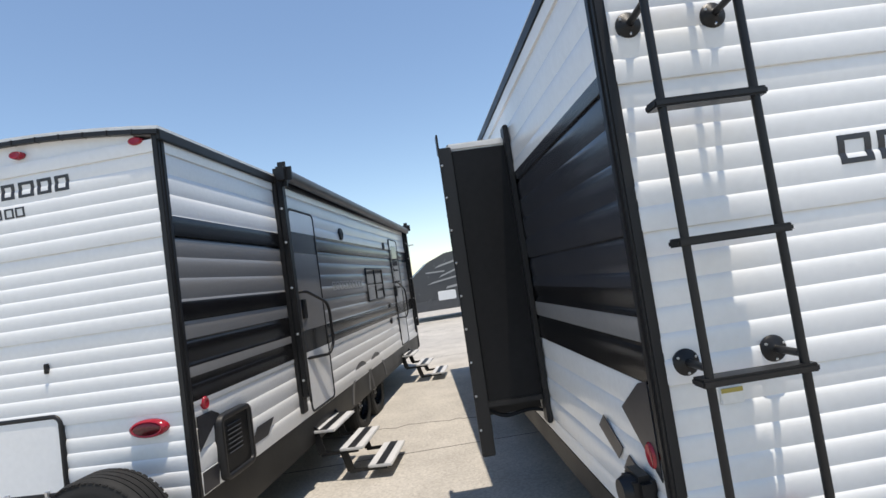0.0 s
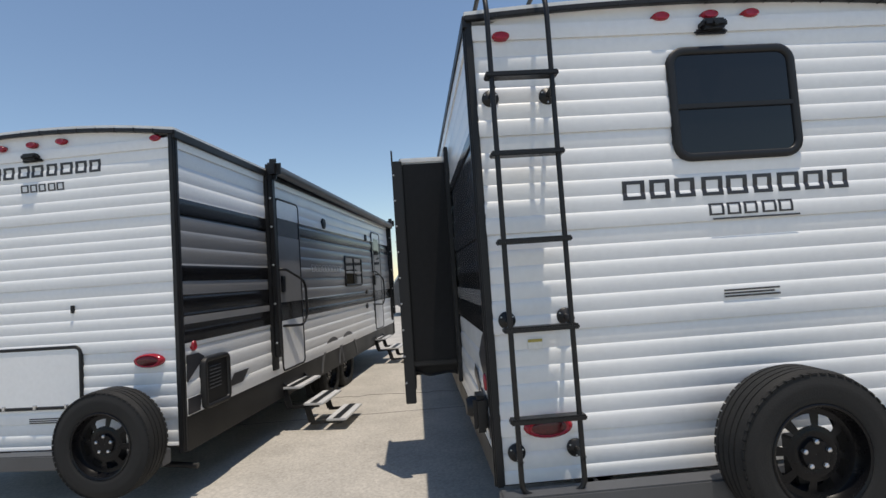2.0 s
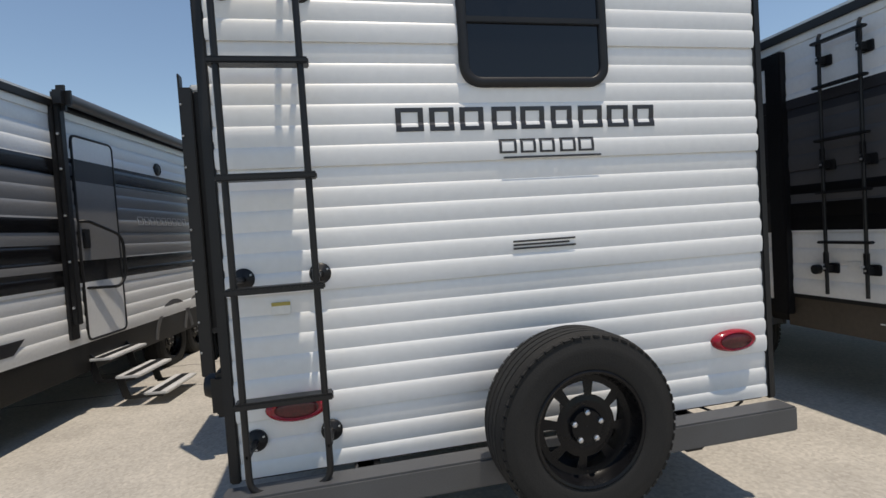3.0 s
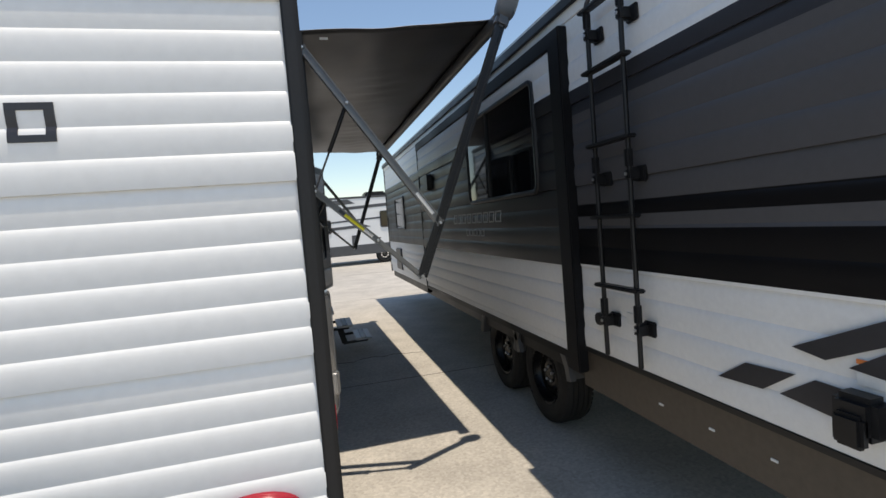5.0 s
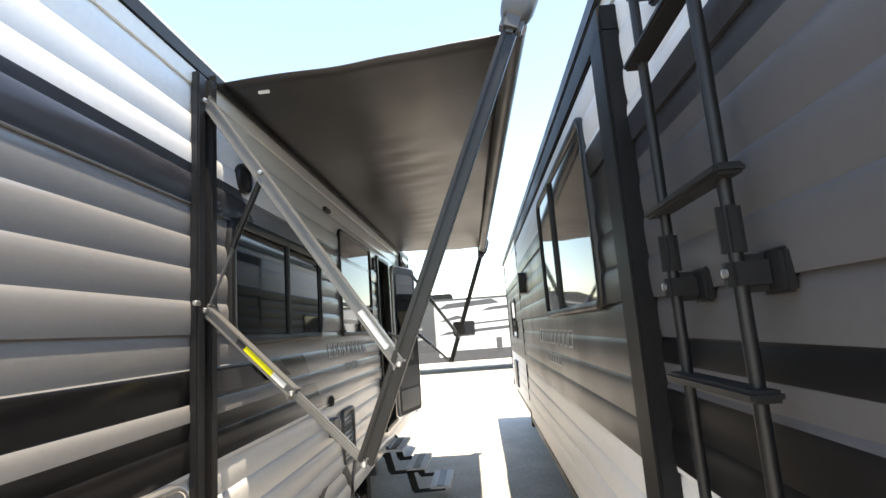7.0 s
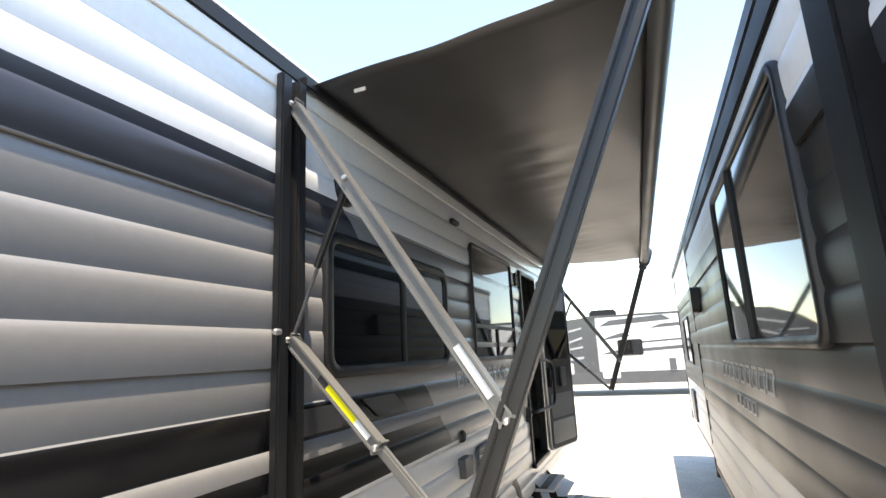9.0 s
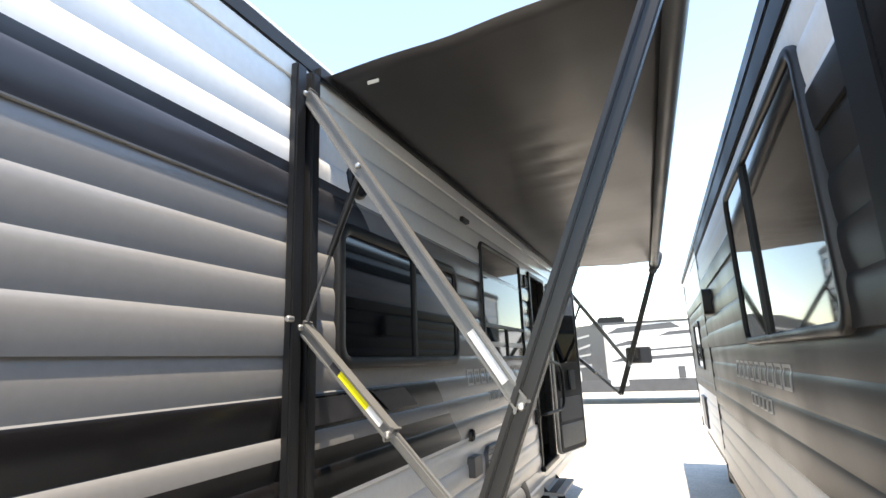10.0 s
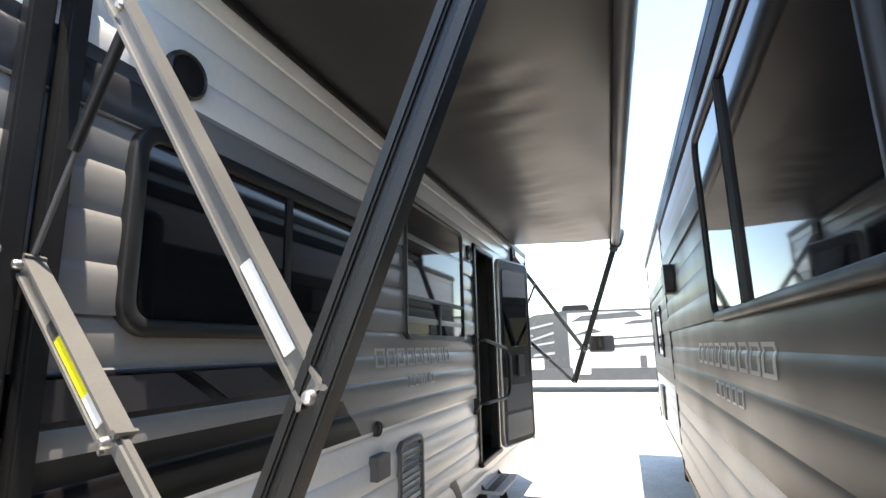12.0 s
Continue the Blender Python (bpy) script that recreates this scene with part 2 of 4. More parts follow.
def wallpoint(wall, u, z, out):
    """A point of a wall: u along it, z up, out in front of it. wall: (origin x, y), (direction), (outward normal)."""
    (ox, oy), (dx, dy), (nx, ny) = wall
    return Vector((ox + dx * u + nx * out, oy + dy * u + ny * out, z))


def rr_outline(u0, u1, z0, z1, r, n=6):
    out = []
    for cu, cz, a0 in ((u1 - r, z1 - r, 0), (u0 + r, z1 - r, 90), (u0 + r, z0 + r, 180), (u1 - r, z0 + r, 270)):
        for i in range(n + 1):
            a = radians(a0 + 90 * i / n)
            out.append((cu + r * math.cos(a), cz + r * math.sin(a)))
    return out


def plate(name, wall, u0, u1, z0, z1, r, out0, out1, mat, parent=None, label="", edge=0.004):
    """A rounded plate on a wall."""
    bm = bmesh.new()
    loops = []
    for out, inset in ((out0, 0), (out1 - edge, 0), (out1, edge)):
        loops.append([bm.verts.new(wallpoint(wall, u, z, out)) for u, z in rr_outline(u0 + inset, u1 - inset, z0 + inset, z1 - inset, max(r - inset, 0.001))])
    for a, b in zip(loops, loops[1:]):
        for i in range(len(a)):
            bm.faces.new((a[i], a[(i + 1) % len(a)], b[(i + 1) % len(a)], b[i]))
    bm.faces.new(loops[-1])
    bm.faces.new(loops[0])
    return finish(name, bm, mat, parent, 40, label)


def ring_frame(name, wall, u0, u1, z0, z1, r, w, out0, out1, mat, parent=None, label=""):
    """A rounded frame with an open middle."""
    bm = bmesh.new()
    e = 0.006
    loops = []
    for inset, out in ((0, out0), (0, out1 - e), (e, out1), (w - e, out1), (w, out1 - e), (w, out0)):
        loops.append([bm.verts.new(wallpoint(wall, u, z, out)) for u, z in rr_outline(u0 + inset, u1 - inset, z0 + inset, z1 - inset, max(r - inset, 0.012))])
    loops.append(loops[0])
    for a, b in zip(loops, loops[1:]):
        for i in range(len(a)):
            bm.faces.new((a[i], a[(i + 1) % len(a)], b[(i + 1) % len(a)], b[i]))
    return finish(name, bm, mat, parent, 50, label)


def window(parent, wall, u0, u1, z0, z1, bars=(), r=0.07, out=0.035, w=0.035, label="black-framed window with dark tinted glass"):
    f = ring_frame("window", wall, u0, u1, z0, z1, r, w, 0.0, out, M_TRIM, parent, label)
    plate("pane", wall, u0 + w * 0.8, u1 - w * 0.8, z0 + w * 0.8, z1 - w * 0.8, max(r - w * 0.8, 0.015), 0.0, out - 0.012, M_GLASS, f)
    for b in bars:
        bm = bmesh.new()
        a, c = wallpoint(wall, b[0], b[1], out - 0.008), wallpoint(wall, b[2], b[3], out - 0.008)
        add_bar(bm, a, c, wallpoint(wall, 0, 0, 1) - wallpoint(wall, 0, 0, 0), 0.016, 0.026, 0.003)
        finish("mullion", bm, M_TRIM, f)
    return f


PROFILE = [(0.0, 0.0), (0.05, 0.0024), (0.13, 0.0046), (0.26, 0.0060), (0.45, 0.0058), (0.65, 0.0045), (0.84, 0.0024), (1.0, 0.0)]


def siding(parent, wall, u0, u1, z0, z1, mat, lap=0.48, top=2.07, ribs=6, back=0.03, amp=1.0):
    """Ribbed sheet-metal siding in overlapping courses; each course is a panel of its own."""
    edges = [top + lap * k for k in range(-6, 4)]
    cuts = [z0] + [e for e in edges if z0 + 0.03 < e < z1 - 0.03] + [z1]
    for lo, hi in zip(cuts, cuts[1:]):
        base = max([e for e in edges if e <= lo + 0.031], default=lo)
        pts = []
        step = lap / ribs
        for k in range(ribs):
            ztop = base + lap - k * step
            lean = 0.006 * (k + 1) / ribs
            for f, o in PROFILE:
                z = ztop - f * step
                if lo - 1e-6 <= z <= hi + 1e-6:
                    pts.append((z, o * amp + 0.013 * (k + f) / ribs))
        if len(pts) < 2:
            continue
        pts = [(hi, pts[0][1])] + pts if hi - pts[0][0] > 0.002 else pts
        pts = pts + [(lo, pts[-1][1])] if pts[-1][0] - lo > 0.002 else pts
        prof = [(hi, -back)] + pts + [(lo, -back)]
        bm = bmesh.new()
        n = max(2, int((u1 - u0) / 0.8))
        rows = [[bm.verts.new(wallpoint(wall, u0 + (u1 - u0) * i / n, z, o)) for z, o in prof] for i in range(n + 1)]
        for a, b in zip(rows, rows[1:]):
            for i in range(len(prof)):
                j = (i + 1) % len(prof)
                bm.faces.new((a[i], a[j], b[j], b[i]))
        bm.faces.new(rows[0])
        bm.faces.new(rows[-1])
        finish("siding_panel", bm, mat, parent, 30)


def roof(parent, x0, x1, y0, y1, z, rise, thick=0.05, over=0.03):
    """An arched roof skin with a white membrane and a black edge gutter."""
    bm = bmesh.new()
    n = 16
    top, bot = [], []
    for y in (y0 - 0.02, y1 + 0.02):
        arc = [(x0 - over + (x1 - x0 + 2 * over) * i / n, z + rise * (1 - (2 * i / n - 1) ** 2)) for i in range(n + 1)]
        top.append([bm.verts.new((x, y, h + thick)) for x, h in arc])
        bot.append([bm.verts.new((x, y, h)) for x, h in arc])
    for i in range(n):
        bm.faces.new((top[0][i], top[0][i + 1], top[1][i + 1], top[1][i]))
        bm.faces.new((bot[0][i], bot[1][i], bot[1][i + 1], bot[0][i + 1]))
        for k in (0, 1):
            bm.faces.new((top[k][i], bot[k][i], bot[k][i + 1], top[k][i + 1]))
    for i in (0, n):
        bm.faces.new((top[0][i], top[1][i], bot[1][i], bot[0][i]))
    finish("roof", bm, M_ROOF, parent, 40, "white roof membrane")
    bm = bmesh.new()
    for s, x in ((-1, x0 - over), (1, x1 + over)):
        add_box(bm, (x - 0.012, y0 - 0.03, z - 0.035), (x + 0.012, y1 + 0.03, z + 0.028), 0.005)
    for k in range(n):
        xa, xb = (x0 - over + (x1 - x0 + 2 * over) * q / n for q in (k, k + 1))
        za, zb = (z + rise * (1 - (2 * q / n - 1) ** 2) for q in (k, k + 1))
        add_bar(bm, (xa, y0 - 0.025, za + 0.01), (xb + 0.004, y0 - 0.025, zb + 0.01), (0, 1, 0), 0.03, 0.026, 0.003)
    finish("gutter", bm, M_TRIM, parent, 40, "black roof-edge trim")
    # end panels under the arch
    bm = bmesh.new()
    for y in (y0 + 0.004, y1 - 0.03):
        a = [bm.verts.new((x0 + (x1 - x0) * i / n, y, z - 0.06 if i in (0, n) else z + rise * (1 - (2 * i / n - 1) ** 2))) for i in range(n + 1)]
        b = [bm.verts.new(v.co + Vector((0, 0.026, 0))) for v in a]
        bm.faces.new(a)
        bm.faces.new(b)
        for i in range(n + 1):
            j = (i + 1) % (n + 1)
            bm.faces.new((a[i], a[j], b[j], b[i]))
    finish("end_cap", bm, M_WHITE, parent, 30)


def wheel(parent, name, c, axis, side, r=0.355, w=0.21, label="black steel wheel with a grooved tyre"):
    """A tyre and a slotted rim. side: +1 or -1, the way its outer face looks along the axis."""
    h = w / 2 * side
    hub = new(name)
    hub.parent = parent
    tagged(hub, label)
    bm = bmesh.new()
    prof = [(r * 0.60, -h * 0.9), (r * 0.62, -h), (r * 0.80, -h * 1.06), (r * 0.93, -h * 0.98), (r * 0.985, -h * 0.8)]
    for g in (-0.55, -0.2, 0.2, 0.55):
        prof += [(r, h * (g - 0.12)), (r, h * (g - 0.035)), (r - 0.009, h * (g - 0.03)), (r - 0.009, h * (g + 0.03)), (r, h * (g + 0.035))]
    prof += [(r * 0.985, h * 0.8), (r * 0.955, h * 0.95), (r * 0.93, h * 0.985), (r * 0.86, h * 1.04), (r * 0.845, h * 1.065), (r * 0.80, h * 1.06), (r * 0.70, h * 1.04),
             (r * 0.63, h * 1.0), (r * 0.60, h * 0.9), (r * 0.59, h * 0.2), (r * 0.59, -h * 0.7)]
    lathe(bm, prof, c, axis, 56)
    finish("tyre", bm, M_TYRE, hub, 40, "black rubber tyre")
    bm = bmesh.new()                      # shoulder lugs
    for k in range(56):
        t = 2 * math.pi * k / 56
        d = Vector((math.cos(t), 0, math.sin(t))) if axis == "y" else Vector((0, math.cos(t), math.sin(t)))
        ax = Vector((0, 1, 0)) if axis == "y" else Vector((1, 0, 0))
        for s in (0.86, -0.86):
            m = Vector(c) + d * (r * 0.957) + ax * (h * s)
            add_bar(bm, m - d.cross(ax) * 0.014, m + d.cross(ax) * 0.014, d, 0.008, 0.028, 0.002)
    tagged(finish("tread_lug", bm, M_TYRE, hub, 40), kind="stuff")
    bm = bmesh.new()
    lathe(bm, [(r * 0.615, h * 0.98), (r * 0.60, h * 1.02), (r * 0.575, h * 0.98), (r * 0.56, h * 0.6), (r * 0.53, h * 0.42), (r * 0.50, h * 0.40)], c, axis, 48)
    lathe(bm, [(r * 0.28, h * 0.52), (r * 0.25, h * 0.56), (r * 0.19, h * 0.50), (r * 0.17, h * 0.62), (r * 0.10, h * 0.64), (0.001, h * 0.6)], c, axis, 48)
    n = 48
    for k in range(n):
        open_slot = k % 6 in (0, 1, 2, 3)
        for r0, r1, h0, h1 in ((0.50, 0.46, 0.40, 0.41), (0.46, 0.33, 0.41, 0.48), (0.33, 0.28, 0.48, 0.52)):
            if r0 == 0.46 and open_slot:
                continue
            q = []
            for t, rr, hh in ((k, r0, h0), (k + 1, r0, h0), (k + 1, r1, h1), (k, r1, h1)):
                a = 2 * math.pi * t / n
                p = (math.cos(a) * rr * r, math.sin(a) * rr * r)
                q.append(bm.verts.new((c[0] + p[0], c[1] + hh * h, c[2] + p[1]) if axis == "y" else (c[0] + hh * h, c[1] + p[0], c[2] + p[1])))
            bm.faces.new(q)
    bmesh.ops.remove_doubles(bm, verts=bm.verts, dist=0.0005)
    finish("rim", bm, M_RIM, hub, 40, "gloss black slotted steel rim")
    bm = bmesh.new()
    for k in range(5):
        a = 2 * math.pi * (k + 0.25) / 5
        p = (math.cos(a) * 0.055, math.sin(a) * 0.055)
        cc = (c[0] + p[0], c[1], c[2] + p[1]) if axis == "y" else (c[0], c[1] + p[0], c[2] + p[1])
        lathe(bm, [(0.011, h * 0.5), (0.011, h * 0.72), (0.006, h * 0.76), (0.0005, h * 0.76)], cc, axis, 6)
    finish("lug_nut", bm, M_ALU, hub, 30, "bright lug nuts")
    return hub


def oval_lamp(parent, wall, u, z, a, b, depth, label, name="tail_lamp", inner=True):
    bm = bmesh.new()
    n = 28
    loops = []
    for f, o in ((1, 0.0), (1.0, depth * 0.45), (0.93, depth * 0.85), (0.80, depth), (0.72, depth * 0.9)):
        loops.append([bm.verts.new(wallpoint(wall, u + a * f * math.cos(2 * math.pi * k / n), z + b * f * math.sin(2 * math.pi * k / n), o)) for k in range(n)])
    for p, q in zip(loops, loops[1:]):
        for k in range(n):
            bm.faces.new((p[k], p[(k + 1) % n], q[(k + 1) % n], q[k]))
    bm.faces.new(loops[-1])
    f = finish(name, bm, M_RED, parent, 50, label)
    if inner:
        bm = bmesh.new()
        p = [bm.verts.new(wallpoint(wall, u + a * 0.7 * math.cos(2 * math.pi * k / n), z + b * 0.66 * math.sin(2 * math.pi * k / n), depth * 0.93)) for k in range(n)]
        q = [bm.verts.new(wallpoint(wall, u + a * 0.6 * math.cos(2 * math.pi * k / n), z + b * 0.55 * math.sin(2 * math.pi * k / n), depth * 1.03)) for k in range(n)]
        for k in range(n):
            bm.faces.new((p[k], p[(k + 1) % n], q[(k + 1) % n], q[k]))
        bm.faces.new(q)
        finish("lens", bm, M_DKRED, f, 50, "dark red lens")
    return f


def rib_out(z, ribs, amp, lap=0.48, top=2.07):
    """How far the ribbed siding stands out at a height."""
    f = ((top - z) / lap) % 1.0 * ribs
    k, t = int(f), f % 1.0
    for (a, p), (b, q) in zip(PROFILE, PROFILE[1:]):
        if t <= b:
            return (p + (q - p) * (t - a) / (b - a)) * amp + 0.013 * f / ribs
    return 0.013 * f / ribs


def maker_mark(parent, wall, u0, u1, z0, z1, count, mat, out=0.019, stroke=0.018, lap=0.48):
    """A maker's mark as a row of plain open blocks, thin film that follows the ribs; no letters."""
    ribs, amp = (6, 1.0) if wall[1][0] else (4, 1.25)
    bm = bmesh.new()
    pitch = (u1 - u0) / count
    w = stroke / 2

    def strip(a, b, lo, hi):
        n = max(2, int((hi - lo) / 0.005))
        zs = [lo + (hi - lo) * i / n for i in range(n + 1)]
        rows = [[bm.verts.new(wallpoint(wall, u, z, rib_out(z, ribs, amp, lap) + d)) for u, d in ((a, -0.001), (a, 0.0028), (b, 0.0028), (b, -0.001))] for z in zs]
        for p, q in zip(rows, rows[1:]):
            for i in range(4):
                bm.faces.new((p[i], p[(i + 1) % 4], q[(i + 1) % 4], q[i]))
        bm.faces.new(rows[0])
        bm.faces.new(rows[-1])

    for k in range(count):
        a, b = u0 + pitch * (k + 0.05 + 0.04 * (k % 2)), u0 + pitch * (k + 0.90 - 0.04 * (k % 3))
        strip(a, a + stroke, z0, z1)
        strip(b - stroke, b, z0, z1)
        strip(a + stroke, b - stroke, z1 - stroke * 0.8, z1)
        strip(a + stroke, b - stroke, z0, z0 + stroke * 0.8)
    return finish("maker_mark", bm, mat, parent, 0, "plain block-shaped maker's mark")


def small_print(parent, wall, u0, u1, z0, z1, rows, mat, out=0.019):
    bm = bmesh.new()
    side = wallpoint(wall, 0, 0, 1) - wallpoint(wall, 0, 0, 0)
    for k in range(rows):
        z = z0 + (z1 - z0) * (k + 0.5) / rows
        add_bar(bm, wallpoint(wall, u0, z, out), wallpoint(wall, u1 - (u1 - u0) * 0.1 * (k % 2), z, out), side, 0.002, (z1 - z0) / rows * 0.55, 0.0005)
    return finish("print_mark", bm, mat, parent, 0)


def entry_steps(parent, xw, y0, y1, levels, mat=None):
    """A folding entry step: metal side brackets and grip-topped treads. levels: (x from, x to, z)."""
    s = new("entry_steps")
    s.parent = parent
    tagged(s, "black folding entry steps with silver grip treads")
    for a, b, z in levels:
        t = box("tread", (a, y0, z - 0.025), (b, y1, z), M_STEPPED, s, 0.006, "silver step tread")
        box("grip_strip", ((a * 2 + b) / 3, y0 + 0.01, z), ((a + 2 * b) / 3, y1 - 0.01, z + 0.004), M_BLACK, t, 0.001, "black grip strip")
    for y in (y0 + 0.02, y1 - 0.02):
        bm = bmesh.new()
        add_bar(bm, (xw, y, levels[0][2] + 0.08), (levels[0][0] + 0.05, y, levels[0][2] - 0.05), (0, 1, 0), 0.012, 0.10)
        for p, q in zip(levels, levels[1:]):
            add_bar(bm, (p[0] + 0.03, y, p[2] - 0.02), (p[0] + 0.08, y, q[2] - 0.03), (0, 1, 0), 0.01, 0.07)
            add_bar(bm, (p[0] + 0.06, y, q[2] - 0.04), (q[1] - 0.05, y, q[2] - 0.03), (0, 1, 0), 0.01, 0.035)
        finish("bracket", bm, M_BLACK, s, 40)
    return s


def trailer_shell(name, label, at, W, L, zb, zt, rise=0.09):
    e = new(name)
    e.matrix_world = at
    return tagged(e, label, "travel trailer", "travel trailers in the row")


def corner_trims(parent, W, L, zb, zt):
    bm = bmesh.new()
    for x in (0, W):
        for y in (0, L):
            s, t = (1 if x == 0 else -1), (1 if y == 0 else -1)
            add_box(bm, (x - s * 0.018, y - t * 0.020, zb - 0.01), (x + s * 0.022, y + t * 0.045, zt), 0.006)
            add_box(bm, (x - s * 0.024, y + t * 0.004, zb - 0.01), (x - s * 0.015, y + t * 0.03, zt), 0.002)
    finish("corner_trim", bm, M_TRIM, parent, 40, "black corner trim")


def frame_rails(parent, W, L, zb):
    bm = bmesh.new()
    for x in (0.45, W - 0.55):
        add_box(bm, (x, -0.1, zb - 0.16), (x + 0.1, L + 0.4, zb - 0.01), 0.01)
    for y in (0.6, 2.2, 4.4, 6.0):
        add_box(bm, (0.3, y, zb - 0.1), (W - 0.3, y + 0.06, zb - 0.02), 0.01)
    finish("chassis", bm, M_BLACK, parent, 40)
    box("floor_pan", (0.02, 0.02, zb - 0.02), (W - 0.02, L - 0.02, zb + 0.03), M_SKIRT, parent, 0.005)


def running_gear(parent, x, ys, side, r=0.355, fender=True):
    for y in ys:
        wheel(parent, "wheel", (x - side * 0.11, y, GZ + r), "x", side, r)
    box("axle_beam", (x - side * 1.2 - 0.6, ys[0] - 0.04, GZ + r - 0.04), (x - side * 0.5, ys[0] + 0.04, GZ + r + 0.04), M_BLACK, parent)
    if fender:
        bm = bmesh.new()
        for y in ys:
            n, R = 14, r + 0.075
            rows = []
            for k in range(n + 1):
                t = math.pi * (0.06 + 0.88 * k / n)
                c, s = math.cos(t), math.sin(t)
                rows.append([bm.verts.new((x + side * o, y + R2 * c, GZ + r + R2 * s)) for o, R2 in ((-0.16, R), (0.03, R), (0.035, R + 0.012), (0.035, R + 0.07), (0.0, R + 0.075))])
            for a, b in zip(rows, rows[1:]):
                for i in range(4):
                    bm.faces.new((a[i], a[i + 1], b[i + 1], b[i]))
        finish("fender", bm, M_STEEL, parent, 50, "grey wheel-arch fender skirt")


def rear_ladder(parent, u, zs, top):
    """A rear ladder: two rails on standoffs with flat rungs. u: rail places across."""
    s = new("ladder")
    s.parent = parent
    tagged(s, "black tubular ladder on standoffs")
    y = -0.155
    for x in u:
        tube("rail", [(x, y, 0.55), (x, y, top + 0.02), (x, y + 0.1, top + 0.17), (x, y + 0.5, top + 0.17), (x, y + 0.55, top + 0.06)], 0.0125, M_BLACK, s, 0.08)
    tube("foot_loop", [(u[0], y, 0.56), (u[0], y, 0.41), (u[1], y, 0.41), (u[1], y, 0.56)], 0.0125, M_BLACK, s, 0.07)
    for z in zs:
        bm = bmesh.new()
        add_box(bm, (u[0] - 0.03, y - 0.02, z - 0.011), (u[1] + 0.03, y + 0.045, z + 0.011), 0.005)
        add_box(bm, (u[0] - 0.026, y - 0.016, z + 0.009), (u[1] + 0.026, y + 0.041, z + 0.014), 0.002)
        finish("rung", bm, M_BLACK, s, 40)
    for z in (2.255, 1.175, 0.555):
        for x in u:
            bm = bmesh.new()
            add_tube(bm, [(x + 0.012, -0.004, z), (x + 0.004, y, z + 0.004)], 0.0115, 10)
            lathe(bm, [(0.042, -0.008), (0.042, -0.018), (0.034, -0.026), (0.016, -0.030), (0.012, -0.034)], (x + 0.012, 0, z), "y", 20)
            finish("standoff", bm, M_BLACK, s, 40)
            bm = bmesh.new()
            for k in range(3):
                a = 2 * math.pi * k / 3 + 0.5
                lathe(bm, [(0.005, -0.024), (0.004, -0.028), (0.0005, -0.029)], (x + 0.012 + 0.032 * math.cos(a), 0, z + 0.032 * math.sin(a)), "y", 6)
            finish("screw", bm, M_ALU, s)
    return s


def painted_blocks(parent, wall, shapes, out=0.0215, mat=None):
    """Flat slanted blocks of the paint scheme, each a thin decal."""
    for pts in shapes:
        bm = bmesh.new()
        a = [bm.verts.new(wallpoint(wall, u, z, out)) for u, z in pts]
        b = [bm.verts.new(wallpoint(wall, u, z, out - 0.004)) for u, z in pts]
        bm.faces.new(a)
        bm.faces.new(b)
        for i in range(4):
            bm.faces.new((a[i], a[(i + 1) % 4], b[(i + 1) % 4], b[i]))
        finish("decal", bm, mat or M_DECAL, parent, 0)


# ---- ground ----
bm = bmesh.new()
bmesh.ops.create_grid(bm, x_segments=8, y_segments=8, size=900)
g = finish("ground", bm, M_GROUND, None, 0)
g.location = (0, 0, GZ)
tagged(g, "sunlit weathered pale concrete lot", "ground", kind="structure")

# sawn joints and a wandering crack in the concrete
bm = bmesh.new()
for y in (-3.2, 3.6, 9.6, 15.6):
    add_box(bm, (-14, y, GZ - 0.002), (16, y + 0.008, GZ + 0.0015))
tagged(finish("trim", bm, M_SKIRT, None, 0), "dark sawn joints in the concrete", "joint", kind="structure")
random.seed(9)
bm = bmesh.new()
p = Vector((-2.6, 4.6, GZ + 0.001))
while p.x < 3.6:
    q = p + Vector((random.uniform(0.05, 0.14), random.uniform(-0.05, 0.055), 0))
    add_bar(bm, p, q, (0, 0, 1), 0.002, 0.006, 0.0005)
    p = q
tagged(finish("pavement_crack", bm, M_SKIRT, None, 0), "thin crack in the concrete", "crack", kind="structure")

# ======== trailer B: white rear wall with ladder, spare wheel, window; slide-out and opened awning ========
W, L, ZB, ZT = 2.44, 7.4, 0.41, 2.645
B = trailer_shell("travel_trailer", "white ribbed travel trailer with black bands, rear ladder and open awning", pose(0, 0, 0), W, L, ZB, ZT)
REAR = ((0, 0), (1, 0), (0, -1))
RIGHT = ((W, 0), (0, 1), (1, 0))
LEFT = ((0, 0), (0, 1), (-1, 0))
FRONT = ((0, L), (1, 0), (0, 1))
siding(B, REAR, 0.02, W - 0.02, ZB, ZT - 0.02, M_WHITE)
DY0, DY1, DZ0, DZ1 = 4.95, 5.55, 0.62, 2.33
siding(B, RIGHT, 0.02, DY0, ZB, ZT, M_BAND_B, ribs=4, amp=1.25)
siding(B, RIGHT, DY1, L - 0.02, ZB, ZT, M_BAND_B, ribs=4, amp=1.25)
siding(B, RIGHT, DY0, DY1, DZ1, ZT, M_BAND_B, ribs=4, amp=1.25)
siding(B, RIGHT, DY0, DY1, ZB, DZ0, M_BAND_B, ribs=4, amp=1.25)
siding(B, LEFT, 0.02, L - 0.02, ZB + 0.12, ZT, M_BAND_L, ribs=4, amp=1.25)
siding(B, FRONT, 0.02, W - 0.02, ZB, ZT - 0.02, M_WHITE)
corner_trims(B, W, L, ZB, ZT + 0.02)
roof(B, 0, W, 0, L, ZT, 0.055, over=0.014)
frame_rails(B, W, L, ZB)
